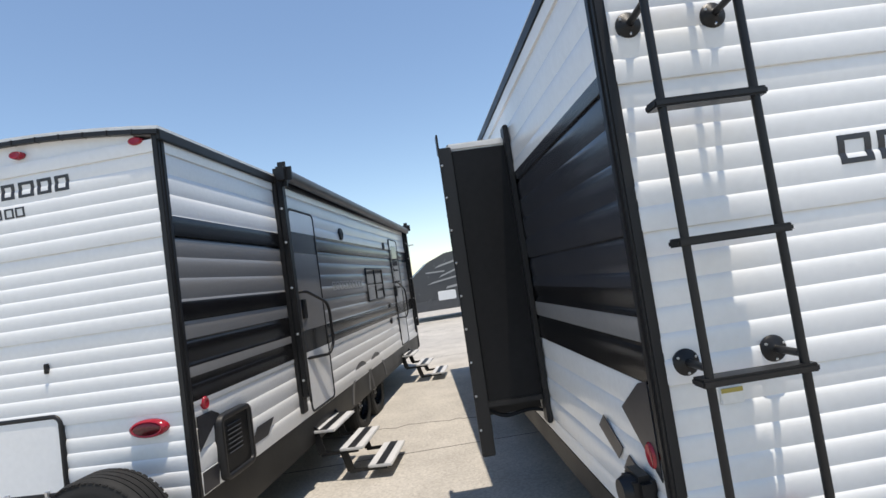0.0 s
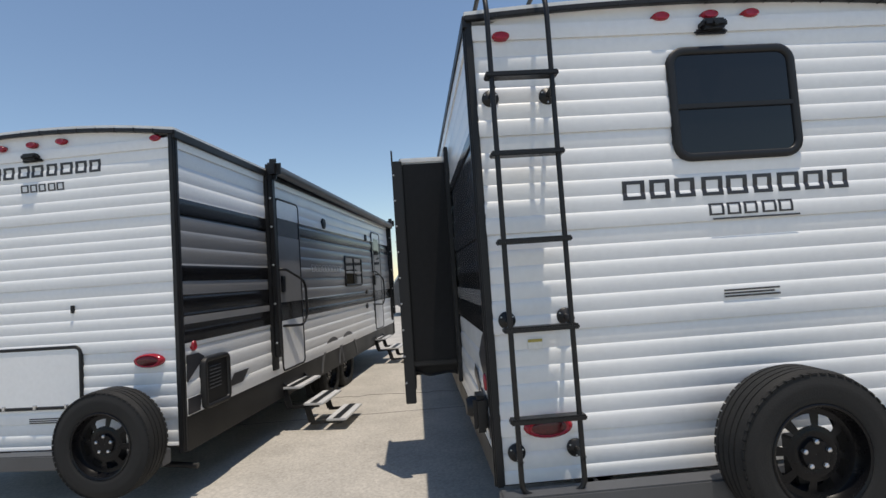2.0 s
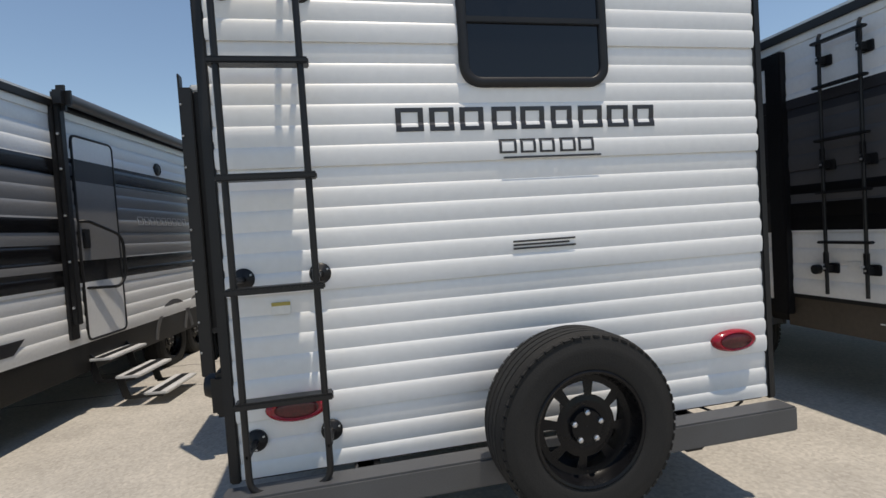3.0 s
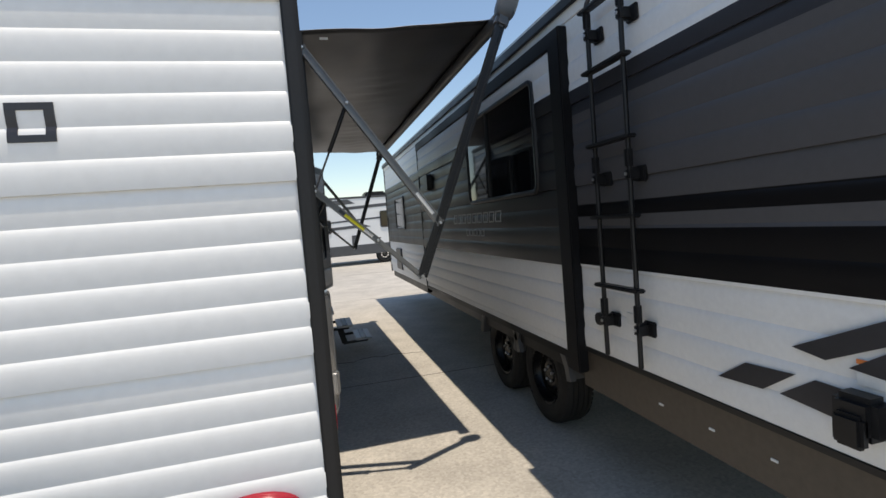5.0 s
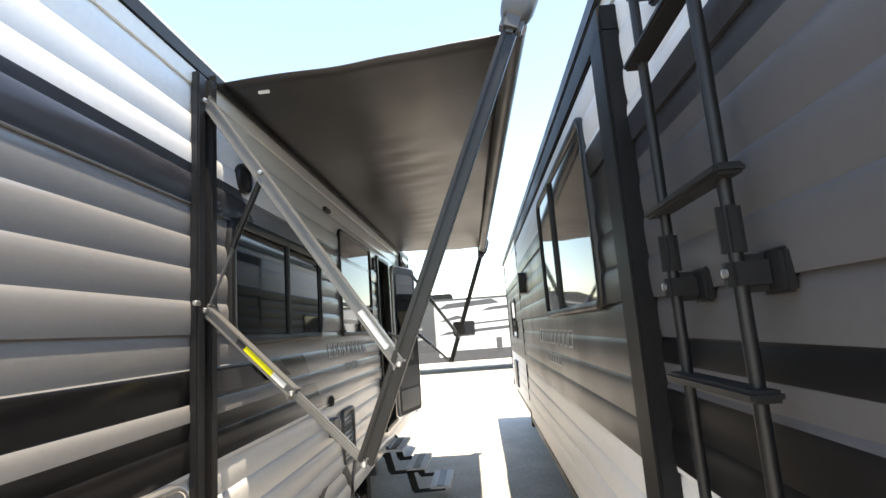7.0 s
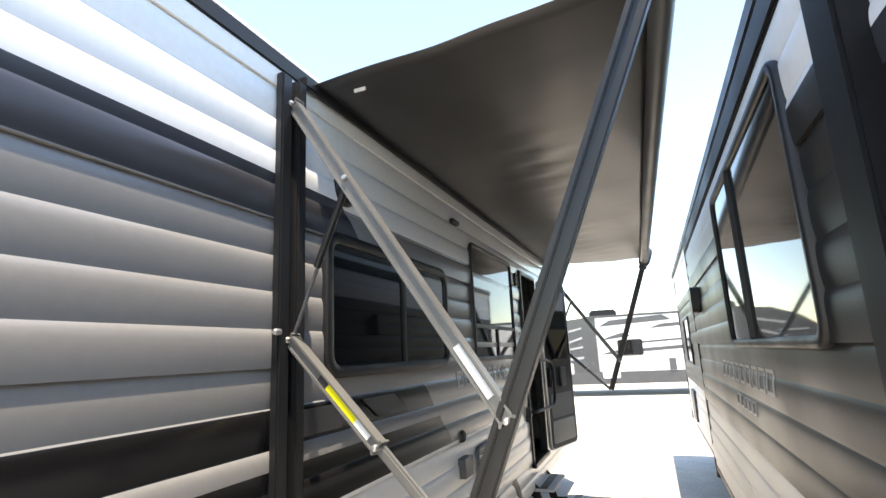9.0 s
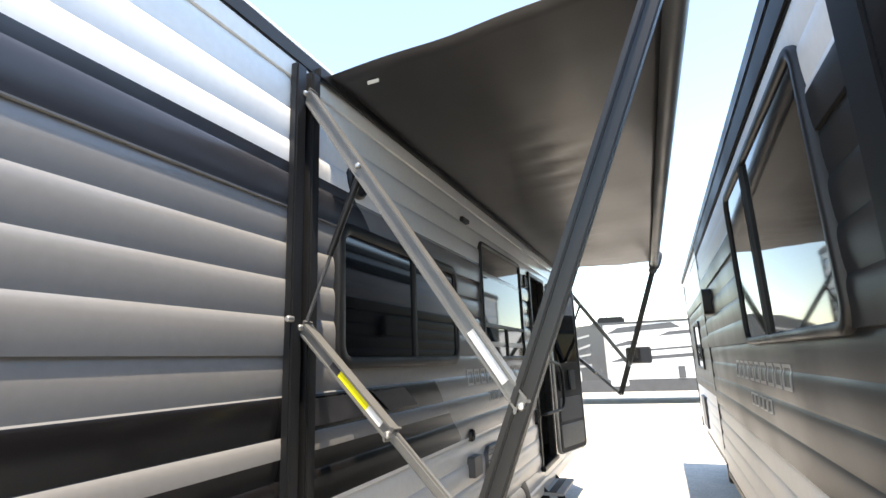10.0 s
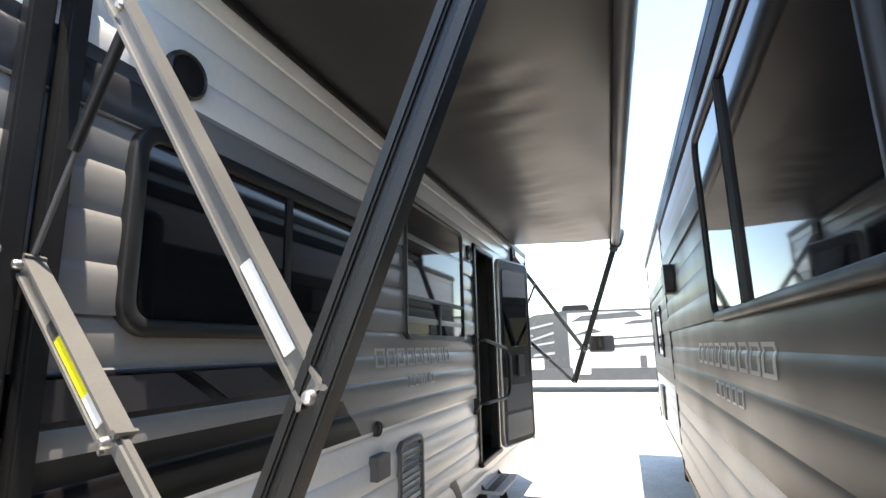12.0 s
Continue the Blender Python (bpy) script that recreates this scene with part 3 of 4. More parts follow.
# added sheet down the middle; its dark colour stands for shade behind the doorway
box("interior_shade_sheet", (1.2, 0.3, ZB + 0.05), (1.24, L - 0.3, ZT - 0.05), M_INSIDE, B, 0.004)
box("skirt", (-0.01, 0.05, ZB - 0.02), (0.02, L - 0.05, ZB + 0.12), M_SKIRT, B, 0.006)
running_gear(B, W - 0.02, (3.22, 4.04), 1)

# rear wall
window(B, REAR, 0.985, 1.655, 1.89, 2.47, [(1.015, 2.165, 1.625, 2.165)], 0.09, 0.03, 0.04)
maker_mark(B, REAR, 0.70, 1.895, 1.715, 1.81, 9, M_DECAL, 0.0195, 0.022)
maker_mark(B, REAR, 1.13, 1.58, 1.615, 1.675, 5, M_DECAL, 0.0195, 0.011)
bar("underline", wallpoint(REAR, 1.15, 1.597, 0.0195), wallpoint(REAR, 1.60, 1.597, 0.0195), (0, 1, 0), 0.003, 0.008, M_DECAL, B, 0.0008)
small_print(B, REAR, 1.17, 1.455, 1.205, 1.25, 3, M_DECAL, 0.0185)
oval_lamp(B, REAR, 2.23, 0.705, 0.118, 0.052, 0.045, "oval red tail lamp")
oval_lamp(B, REAR, 0.245, 0.665, 0.118, 0.052, 0.045, "oval red tail lamp")
for x in (0.16, 2.28):
    oval_lamp(B, REAR, x, 2.565, 0.045, 0.022, 0.035, "small red clearance lamp", "clearance_lamp", False)
for x in (0.98, 1.235, 1.45):
    oval_lamp(B, REAR, x, 2.635, 0.045, 0.022, 0.035, "small red clearance lamp", "clearance_lamp", False)
bm = bmesh.new()
add_box(bm, (1.17, -0.07, 2.55), (1.30, 0.0, 2.60), 0.015)
add_box(bm, (1.15, -0.03, 2.535), (1.32, 0.0, 2.56), 0.01)
lathe(bm, [(0.016, -0.07), (0.016, -0.078), (0.001, -0.08)], (1.235, 0, 2.572), "y", 14)
finish("rear_camera_mount", bm, M_BLACK, B, 40, "black rear camera mount")
rear_ladder(B, (0.075, 0.358), (2.315, 1.945, 1.54, 1.14, 0.735), ZT)
plate("warning_label", REAR, 0.18, 0.25, 1.03, 1.075, 0.003, 0.006, 0.0165, M_LABEL, B, "white and yellow warning label", 0.001)
plate("warning_label", REAR, 0.18, 0.25, 1.063, 1.077, 0.002, 0.0165, 0.018, M_CAUTION, B, "", 0.0005)
# bumper and spare wheel
bm = bmesh.new()
add_box(bm, (-0.02, -0.20, 0.315), (W - 0.05, -0.09, 0.425), 0.008)
for x in (0.45, W - 0.55):
    add_box(bm, (x, -0.1, 0.30), (x + 0.08, 0.1, 0.40), 0.006)
finish("bumper", bm, M_STEEL, B, 40, "grey square-tube steel bumper")
wheel(B, "spare_wheel", (1.29, -0.29, 0.555), "y", -1, 0.355, 0.2, "spare wheel with black slotted rim on the bumper")
box("spare_bracket", (1.255, -0.27, 0.4), (1.325, -0.19, 0.6), M_BLACK, B)
tube("wiring", [(2.05, 0.05, ZB - 0.01), (2.15, -0.03, ZB - 0.05), (2.3, 0.02, ZB - 0.02)], 0.006, M_BLACK, B)

# left side slide-out
SX, SY0, SY1, SZ0, SZ1 = -0.435, 1.52, 2.12, 0.76, 2.31
bm = bmesh.new()
add_box(bm, (SX + 0.05, SY0, SZ0), (-0.02, SY1, SZ1), 0.01)
s = finish("slide_out", bm, M_SLIDE, B, 40, "gloss black extended slide-out room")
bm = bmesh.new()
add_box(bm, (SX - 0.028, SY0 - 0.03, 0.46), (SX + 0.052, SY0 + 0.012, 2.33), 0.006)
add_box(bm, (SX + 0.03, SY0 + 0.03, SZ1), (SX + 0.06, SY1 + 0.05, 2.36), 0.006)
add_box(bm, (SX + 0.03, SY0 + 0.03, 0.55), (SX + 0.06, SY1 + 0.05, SZ0), 0.006)
add_box(bm, (-0.05, SY0 - 0.05, 0.6), (-0.018, SY0 + 0.05, 2.42), 0.006)
add_box(bm, (SX, SY0 - 0.012, SZ0 - 0.025), (-0.03, SY0 + 0.02, SZ0 + 0.01), 0.005)
finish("flange", bm, M_TRIM, s, 40)
box("fin", (SX - 0.03, SY0 - 0.02, 2.30), (SX - 0.018, SY0 + 0.06, 2.42), M_TRIM, s, 0.003)
box("topper", (SX + 0.03, SY0 + 0.01, SZ1 + 0.002), (-0.02, SY1, SZ1 + 0.05), M_ROOF, s, 0.012, "white slide-out roof seal")
bm = bmesh.new()
for k in range(9):
    z = 0.62 + k * 0.2
    lathe(bm, [(0.008, -0.034), (0.006, -0.04), (0.0005, -0.042)], (SX - 0.016, SY0, z), "y", 8)
finish("screw", bm, M_ALU, s)
bm = bmesh.new()
add_box(bm, (SX + 0.02, SY0 + 0.25, 0.62), (0.4, SY0 + 0.33, 0.70), 0.006)
add_box(bm, (SX + 0.02, SY0 + 0.45, 0.62), (0.4, SY0 + 0.53, 0.70), 0.006)
add_tube(bm, rounded([(SX + 0.05, SY0 + 0.1, 0.70), (SX + 0.15, SY0 + 0.1, 0.64), (-0.1, SY0 + 0.12, 0.66), (0.1, SY0 + 0.1, 0.6)], 0.05), 0.012, 8)
finish("slide_rail", bm, M_BLACK, s, 40)
painted_blocks(B, LEFT, [[(0.05, 0.80), (0.30, 0.98), (0.12, 1.10), (0.05, 1.12)], [(0.36, 0.81), (0.53, 0.89), (0.60, 0.83), (0.42, 0.75)], [(0.08, 0.60), (0.38, 0.73), (0.31, 0.80), (0.05, 0.70)]])
painted_blocks(B, RIGHT, [[(0.05, 0.85), (0.28, 1.0), (0.12, 1.06), (0.05, 1.06)], [(0.34, 0.79), (0.48, 0.87), (0.56, 0.81), (0.40, 0.73)], [(0.08, 0.60), (0.36, 0.71), (0.30, 0.78), (0.05, 0.70)]])
bm = bmesh.new()
add_box(bm, (-0.09, 0.10, 0.62), (-0.012, 0.24, 0.80), 0.02)
lathe(bm, [(0.05, -0.02), (0.05, -0.10), (0.04, -0.12), (0.001, -0.12)], (-0.0, 0.17, 0.74), "x", 18)
finish("power_inlet", bm, M_BLACK, B, 40, "black power cord inlet")
oval_lamp(B, LEFT, 0.10, 0.87, 0.035, 0.045, 0.03, "small red side marker lamp", "marker_lamp", False)

# right side
window(B, RIGHT, 1.80, 3.02, 1.54, 2.095, [(2.44, 1.57, 2.44, 2.06)], 0.09, 0.035, 0.045)
window(B, RIGHT, 3.50, 4.60, 1.55, 2.37, [(3.53, 1.79, 4.57, 1.79), (4.06, 1.58, 4.06, 1.79)], 0.06, 0.03, 0.03)
maker_mark(B, RIGHT, 3.16, 4.29, 1.41, 1.505, 9, M_SILVER, 0.0215, 0.018)
maker_mark(B, RIGHT, 3.56, 3.97, 1.295, 1.355, 5, M_SILVER, 0.0215, 0.010)
oval_lamp(B, RIGHT, 0.33, 0.80, 0.035, 0.055, 0.03, "small red side marker lamp", "marker_lamp", False)


def round_speaker(parent, wall, u, z, r):
    bm = bmesh.new()
    n = 24
    loops = [[bm.verts.new(wallpoint(wall, u + r * f * math.cos(2 * math.pi * k / n), z + r * f * math.sin(2 * math.pi * k / n), o)) for k in range(n)]
             for f, o in ((1, 0), (1, 0.022), (0.88, 0.032), (0.8, 0.026), (0.5, 0.028), (0.2, 0.034))]
    for p, q in zip(loops, loops[1:]):
        for k in range(n):
            bm.faces.new((p[k], p[(k + 1) % n], q[(k + 1) % n], q[k]))
    bm.faces.new(loops[-1])
    return finish("outdoor_speaker", bm, M_BLACK, parent, 40, "round black outdoor speaker")


round_speaker(B, RIGHT, 1.95, 2.288, 0.072)
round_speaker(B, RIGHT, 4.78, 2.25, 0.06)
round_speaker(B, RIGHT, 3.17, 1.134, 0.035)
round_speaker(B, RIGHT, 4.86, 1.02, 0.03)
plate("outlet_box", RIGHT, 3.115, 3.255, 0.91, 1.02, 0.01, 0.0, 0.05, M_STEEL, B, "grey outdoor outlet cover")
v = ring_frame("furnace_vent", RIGHT, 3.41, 3.74, 0.66, 1.03, 0.05, 0.03, 0, 0.03, M_STEEL, B, "grey louvred furnace vent")
bm = bmesh.new()
for k in range(9):
    add_bar(bm, wallpoint(RIGHT, 3.45, 0.71 + k * 0.033, 0.018), wallpoint(RIGHT, 3.70, 0.71 + k * 0.033, 0.018), (1, 0, 0.5), 0.022, 0.006, 0.001)
finish("louvre", bm, M_STEEL, v, 40)
FLAP = ((W + 0.012, 1.20), (math.sin(radians(11)), math.cos(radians(11))), (math.cos(radians(11)), -math.sin(radians(11))))
fl = plate("hatch", FLAP, 0.0, 0.24, 0.46, 1.12, 0.06, -0.012, 0.012, M_HATCH, B, "storage hatch door standing open")
ring_frame("hatch_rim", FLAP, -0.004, 0.244, 0.456, 1.124, 0.064, 0.02, -0.016, 0.016, M_ALU, fl, "bright aluminium rim")
plate("latch", FLAP, 0.15, 0.21, 0.55, 0.67, 0.01, 0.012, 0.03, M_ALU, fl)
plate("scare_light", RIGHT, 3.18, 3.30, 2.43, 2.46, 0.008, 0, 0.03, M_BLACK, B, "small black porch light")
# slanted dark blocks of the paint scheme
painted_blocks(B, RIGHT, [[(1.65, 1.365), (2.13, 1.365), (1.985, 1.45), (1.65, 1.45)], [(2.195, 1.365), (2.46, 1.37), (2.325, 1.45), (2.05, 1.45)]])
# door opening and opened leaf
bm = bmesh.new()
add_box(bm, (W - 0.04, DY0 - 0.03, DZ0 - 0.03), (W + 0.03, DY0 + 0.015, DZ1 + 0.03), 0.006)
add_box(bm, (W - 0.04, DY1 - 0.015, DZ0 - 0.03), (W + 0.03, DY1 + 0.03, DZ1 + 0.03), 0.006)
add_box(bm, (W - 0.04, DY0 - 0.03, DZ1 - 0.01), (W + 0.03, DY1 + 0.03, DZ1 + 0.03), 0.006)
add_box(bm, (W - 0.04, DY0 - 0.03, DZ0 - 0.03), (W + 0.05, DY1 + 0.03, DZ0 + 0.01), 0.006)
d = finish("door", bm, M_BLACK, B, 40, "open entry door folded back on its black frame")
dx, dy = math.sin(radians(16)), math.cos(radians(16))
LEAF = ((W + 0.055, DY1 + 0.04), (dx, dy), (dy, -dx))
plate("leaf", LEAF, 0.0, 0.62, DZ0, DZ1, 0.06, -0.02, 0.015, M_BLACK, d, "black-edged open door leaf")
plate("leaf_panel", LEAF, 0.05, 0.57, DZ0 + 0.30, 1.15, 0.03, 0.015, 0.021, M_STEEL, d, "grey lower door panel")
plate("kick_panel", LEAF, 0.05, 0.57, DZ0 + 0.05, DZ0 + 0.27, 0.03, 0.015, 0.022, M_HATCH, d, "pale grey kick panel")
ring_frame("leaf_rim", LEAF, -0.004, 0.624, DZ0 - 0.004, DZ1 + 0.004, 0.064, 0.016, -0.022, 0.018, M_ALU, d, "bright leaf edge")
plate("leaf_pane", LEAF, 0.06, 0.55, 1.5, DZ1 - 0.09, 0.05, 0.015, 0.021, M_GLASS, d, "tinted door window")
plate("latch", LEAF, 0.06, 0.16, 1.22, 1.42, 0.01, 0.02, 0.04, M_STEEL, d)
plate("latch", LEAF, 0.30, 0.42, 1.22, 1.42, 0.01, 0.02, 0.04, M_STEEL, d)
tube("grab_handle", [(W + 0.02, 4.88, 1.56), (W + 0.09, 4.92, 1.56), (W + 0.16, 5.48, 1.48), (W + 0.16, 5.48, 1.07), (W + 0.09, 4.92, 1.07), (W + 0.02, 4.88, 1.07)], 0.014, M_BLACK, B, 0.12, 10, "black folding grab handle")
for z in (1.56, 1.07):
    box("handle_base", (W, 4.84, z - 0.04), (W + 0.05, 4.92, z + 0.04), M_BLACK, B, 0.01)
entry_steps(B, W - 0.1, 4.95, 5.53, [(2.42, 2.62, 0.42), (2.64, 2.84, 0.24), (2.86, 3.06, 0.06)])

# awning
aw = new("awning")
aw.parent = B
tagged(aw, "opened grey vinyl awning on dark metal arms")
AY0, AY1 = 1.59, 6.55
HX, HZ = 3.71, 2.70
bm = bmesh.new()
nu, nv = 24, 60
random.seed(4)
grid = []
for j in range(nv + 1):
    y = AY0 + 0.12 + (AY1 - AY0 - 0.2) * j / nv
    row = []
    for i in range(nu + 1):
        t = i / nu
        wob = 0.012 * noise.noise(Vector((t * 5, y * 1.4, 3))) + 0.013 * math.sin(y * 26 + t * 9) * math.exp(-((t - 0.55) / 0.2) ** 2) * max(0, noise.noise(Vector((t * 3, y * 1.1, 8))) + 0.2)
        row.append(bm.verts.new((W + 0.02 + (HX - 0.028 * (y - AY0) - W - 0.02) * t, y, 2.635 + (HZ + 0.03 - 0.028 * (y - AY0) - 2.635) * t - 0.012 * math.sin(math.pi * t) + wob)))
    grid.append(row)
for a, b in zip(grid, grid[1:]):
    for i in range(nu):
        bm.faces.new((a[i], a[i + 1], b[i + 1], b[i]))
fab = finish("fabric", bm, M_FABRIC, aw, 60, "grey vinyl awning fabric with wrinkles")
mod = fab.modifiers.new("thick", "SOLIDIFY")
mod.thickness = 0.003
bm = bmesh.new()
add_tube(bm, [(HX + 0.01, AY0 + 0.05, HZ), (HX - 0.13, AY1, HZ - 0.15)], 0.042, 18)
finish("roller_tube", bm, M_STEEL, aw, 40)
box("wall_rail", (W + 0.022, AY0 + 0.06, 2.60), (W + 0.046, AY1 + 0.05, 2.642), M_TRIM, aw, 0.005)


def awning_arm(y, full):
    p = y - 0.06
    top, mid, low = (W + 0.045, y, 2.49), (W + 0.268, y - 0.012, 2.172), (W + 0.045, y, 1.675)
    post, knee, foot = (W + 0.757, p, 1.438), (W + 0.376, p + 0.02, 1.365), (W + 0.622, p, 1.125)
    box("wall_channel", (W + 0.012, y - 0.065, 0.78), (W + 0.045, y - 0.012, 2.595), M_ARM, aw, 0.006)
    box("wall_channel", (W + 0.012, y + 0.008, 0.80), (W + 0.055, y + 0.055, 2.595), M_BLACK, aw, 0.006)
    bm = bmesh.new()
    a, b = Vector(foot), Vector((HX - (0.02 if full else 0.15), p, HZ - 0.06 - (0 if full else 0.15)))
    k = (b - a).normalized()
    n = Vector((0, 1, 0)).cross(k)
    for o in (-0.019, 0.019):
        add_bar(bm, a + n * o, b + n * o, n, 0.019, 0.04, 0.004)
    add_bar(bm, a, b, n, 0.04, 0.022, 0.004)
    finish("main_arm", bm, M_ARM, aw, 40)
    bm = bmesh.new()
    add_bar(bm, top, post, (0, 1, 0), 0.03, 0.042, 0.006)
    finish("rafter_arm", bm, M_POST, aw, 40)
    tube("gas_strut", [mid, (mid[0] * 0.45 + low[0] * 0.55, y - 0.01, mid[2] * 0.45 + low[2] * 0.55)], 0.012, M_BLACK, aw)
    tube("strut_rod", [mid, low], 0.006, M_STEEL, aw)
    bm = bmesh.new()
    add_bar(bm, low, knee, (0, 1, 0), 0.028, 0.036, 0.006)
    add_bar(bm, knee, foot, (0, 1, 0), 0.024, 0.030, 0.006)
    finish("brace_arm", bm, M_POST, aw, 40)
    bm = bmesh.new()
    for q in (top, mid, low, post, knee, foot, (W + 0.04, y - 0.05, 1.70)):
        lathe(bm, [(0.010, 0.0), (0.010, -0.022), (0.007, -0.027), (0.0005, -0.028)], (q[0], q[1] - 0.005, q[2]), "y", 12)
    finish("bolt", bm, M_ALU, aw, 40, "bright arm bolts")
    bm = bmesh.new()
    add_bar(bm, b - k * 0.04, b + k * 0.10, n, 0.085, 0.07, 0.015)
    r = bmesh.ops.create_uvsphere(bm, u_segments=18, v_segments=12, radius=1)
    for v in r["verts"]:
        q = [math.copysign(abs(x) ** 0.6, x) for x in v.co]
        v.co = b + k * (0.12 + q[2] * 0.11) + n * (q[0] * 0.065) + Vector((0, 1, 0)) * (q[1] * 0.05)
    finish("head_cap", bm, M_STEEL, aw, 50, "grey awning head cap")
    if full:
        lo, kn = Vector(low), Vector(knee)
        side = Vector((0, 1, 0))
        nn = (kn - lo).normalized().cross(side)
        sg = 1 if nn.z > 0 else -1
        for t0, t1, mat in ((0.38, 0.47, M_DECAL), (0.47, 0.78, M_YELLOW), (0.78, 0.92, M_LABEL)):
            for off, sd in ((side * -0.0155, nn),):
                bar("label", lo.lerp(kn, t0) + off, lo.lerp(kn, t1) + off, sd, 0.017, 0.002, mat, aw, 0.0005)
        tp, pt = Vector(top), Vector(post)
        n2 = (pt - tp).normalized().cross(side)
        bar("label", tp.lerp(pt, 0.82) + side * -0.0165, tp.lerp(pt, 0.945) + side * -0.0165, n2, 0.02, 0.002, M_LABEL, aw, 0.0005)
    return


awning_arm(AY0, True)
awning_arm(AY1 - 0.02, False)
plate("label", ((0, 0), (1, 0), (0, -1)), 2.60, 2.65, 2.615, 2.63, 0.002, -1.80, -1.795, M_LABEL, aw, "", 0.0005)

# ======== trailer A ========
TA = radians(-9.5)
AT = Matrix.Translation((-2.105, 1.46, -0.05)) @ Matrix.Rotation(TA, 4, "Z") @ Matrix.Translation((-2.44, 0, 0))
LA, AZB, AZT = 7.5, 0.36, 2.67
A = trailer_shell("travel_trailer", "white ribbed travel trailer with dark bands and rolled-up awning", AT, W, LA, AZB, AZT)
FRONT_A = ((0, LA), (1, 0), (0, 1))
siding(A, REAR, 0.02, W - 0.02, AZB, AZT - 0.02, M_WHITE, 0.505, 2.07)
siding(A, RIGHT, 0.02, LA - 0.02, 0.55, AZT, M_BAND_A, 0.505, 2.07, ribs=4, amp=1.25)
siding(A, LEFT, 0.02, LA - 0.02, AZB, AZT, M_BAND_L, 0.505, 2.07, ribs=4, amp=1.25)
siding(A, FRONT_A, 0.02, W - 0.02, AZB, AZT - 0.02, M_WHITE, 0.505, 2.07)
corner_trims(A, W, LA, AZB - 0.04, AZT + 0.02)
roof(A, 0, W, 0, LA, AZT, 0.10)
frame_rails(A, W, LA, AZB)
box("skirt", (W - 0.03, 0.05, 0.29), (W + 0.008, LA - 0.05, 0.548), M_SKIRT, A, 0.006, "black plastic lower skirt")
running_gear(A, W - 0.02, (3.38, 4.1), 1)
maker_mark(A, REAR, W - 1.66, W - 0.56, 2.44, 2.535, 9, M_DECAL, 0.0195, 0.022, 0.505)
maker_mark(A, REAR, W - 1.26, W - 0.88, 2.325, 2.385, 5, M_DECAL, 0.0195, 0.011, 0.505)
for u, z in ((W - 0.12, 2.65), (W - 0.90, 2.70), (W - 1.15, 2.695), (W - 1.42, 2.69), (0.12, 2.62)):
    oval_lamp(A, REAR, u, z, 0.045, 0.024, 0.035, "small red clearance lamp", "clearance_lamp", False)
bm = bmesh.new()
add_box(bm, (W - 1.21, -0.07, 2.57), (W - 1.08, 0.0, 2.62), 0.015)
add_box(bm, (W - 1.23, -0.03, 2.56), (W - 1.06, 0.0, 2.58), 0.008)
finish("rear_camera_mount", bm, M_BLACK, A, 40, "black rear camera mount")
oval_lamp(A, REAR, W - 0.23, 0.985, 0.118, 0.052, 0.045, "oval red tail lamp")
oval_lamp(A, REAR, 0.30, 1.10, 0.118, 0.052, 0.045, "oval red tail lamp")
h = ring_frame("storage_hatch", REAR, W - 1.55, W - 0.77, 0.66, 1.13, 0.06, 0.025, 0, 0.03, M_TRIM, A, "white rear storage hatch in a black frame")
plate("hatch_door", REAR, W - 1.53, W - 0.79, 0.68, 1.11, 0.04, 0.0, 0.024, M_WHITE, h, "white hatch door")
for u in (W - 1.42, W - 1.16, W - 0.90):
    plate("latch", REAR, u - 0.012, u + 0.012, 0.665, 0.70, 0.005, 0.024, 0.04, M_ALU, h)
plate("hatch_catch", REAR, W - 0.85, W - 0.83, 1.37, 1.43, 0.008, 0.0, 0.03, M_BLACK, A)
small_print(A, REAR, W - 1.22, W - 0.96, 0.555, 0.60, 3, M_DECAL, 0.0185)
bm = bmesh.new()
add_box(bm, (0.02, -0.20, 0.27), (W - 0.03, -0.09, 0.375), 0.008)
for x in (0.45, W - 0.55):
    add_box(bm, (x, -0.1, 0.26), (x + 0.08, 0.1, 0.36), 0.006)
finish("bumper", bm, M_STEEL, A, 40, "grey square-tube steel bumper")
wheel(A, "spare_wheel", (W - 0.32, -0.30, 0.49), "y", -1, 0.36, 0.2, "spare wheel with black slotted rim on the bumper")
box("spare_bracket", (W - 0.35, -0.28, 0.34), (W - 0.29, -0.19, 0.55), M_BLACK, A)
rear_ladder(A, (0.10, 0.36), (2.355, 1.985, 1.58, 1.18, 0.775), AZT)

# right side of A
oval_lamp(A, RIGHT, 0.15, 1.06, 0.03, 0.04, 0.03, "small red side marker lamp", "marker_lamp", False)
c = ring_frame("power_hatch", RIGHT, 0.22, 0.60, 0.55, 0.95, 0.06, 0.035, 0, 0.06, M_TRIM, A, "black framed louvred utility hatch")
plate("hatch_door", RIGHT, 0.24, 0.58, 0.57, 0.93, 0.04, 0, 0.04, M_SKIRT, c)
bm = bmesh.new()
for k in range(7):
    add_bar(bm, wallpoint(RIGHT, 0.30, 0.70 + k * 0.028, 0.044), wallpoint(RIGHT, 0.46, 0.70 + k * 0.028, 0.044), (1, 0, 0.4), 0.014, 0.007, 0.001)
finish("louvre", bm, M_STEEL, c, 40)


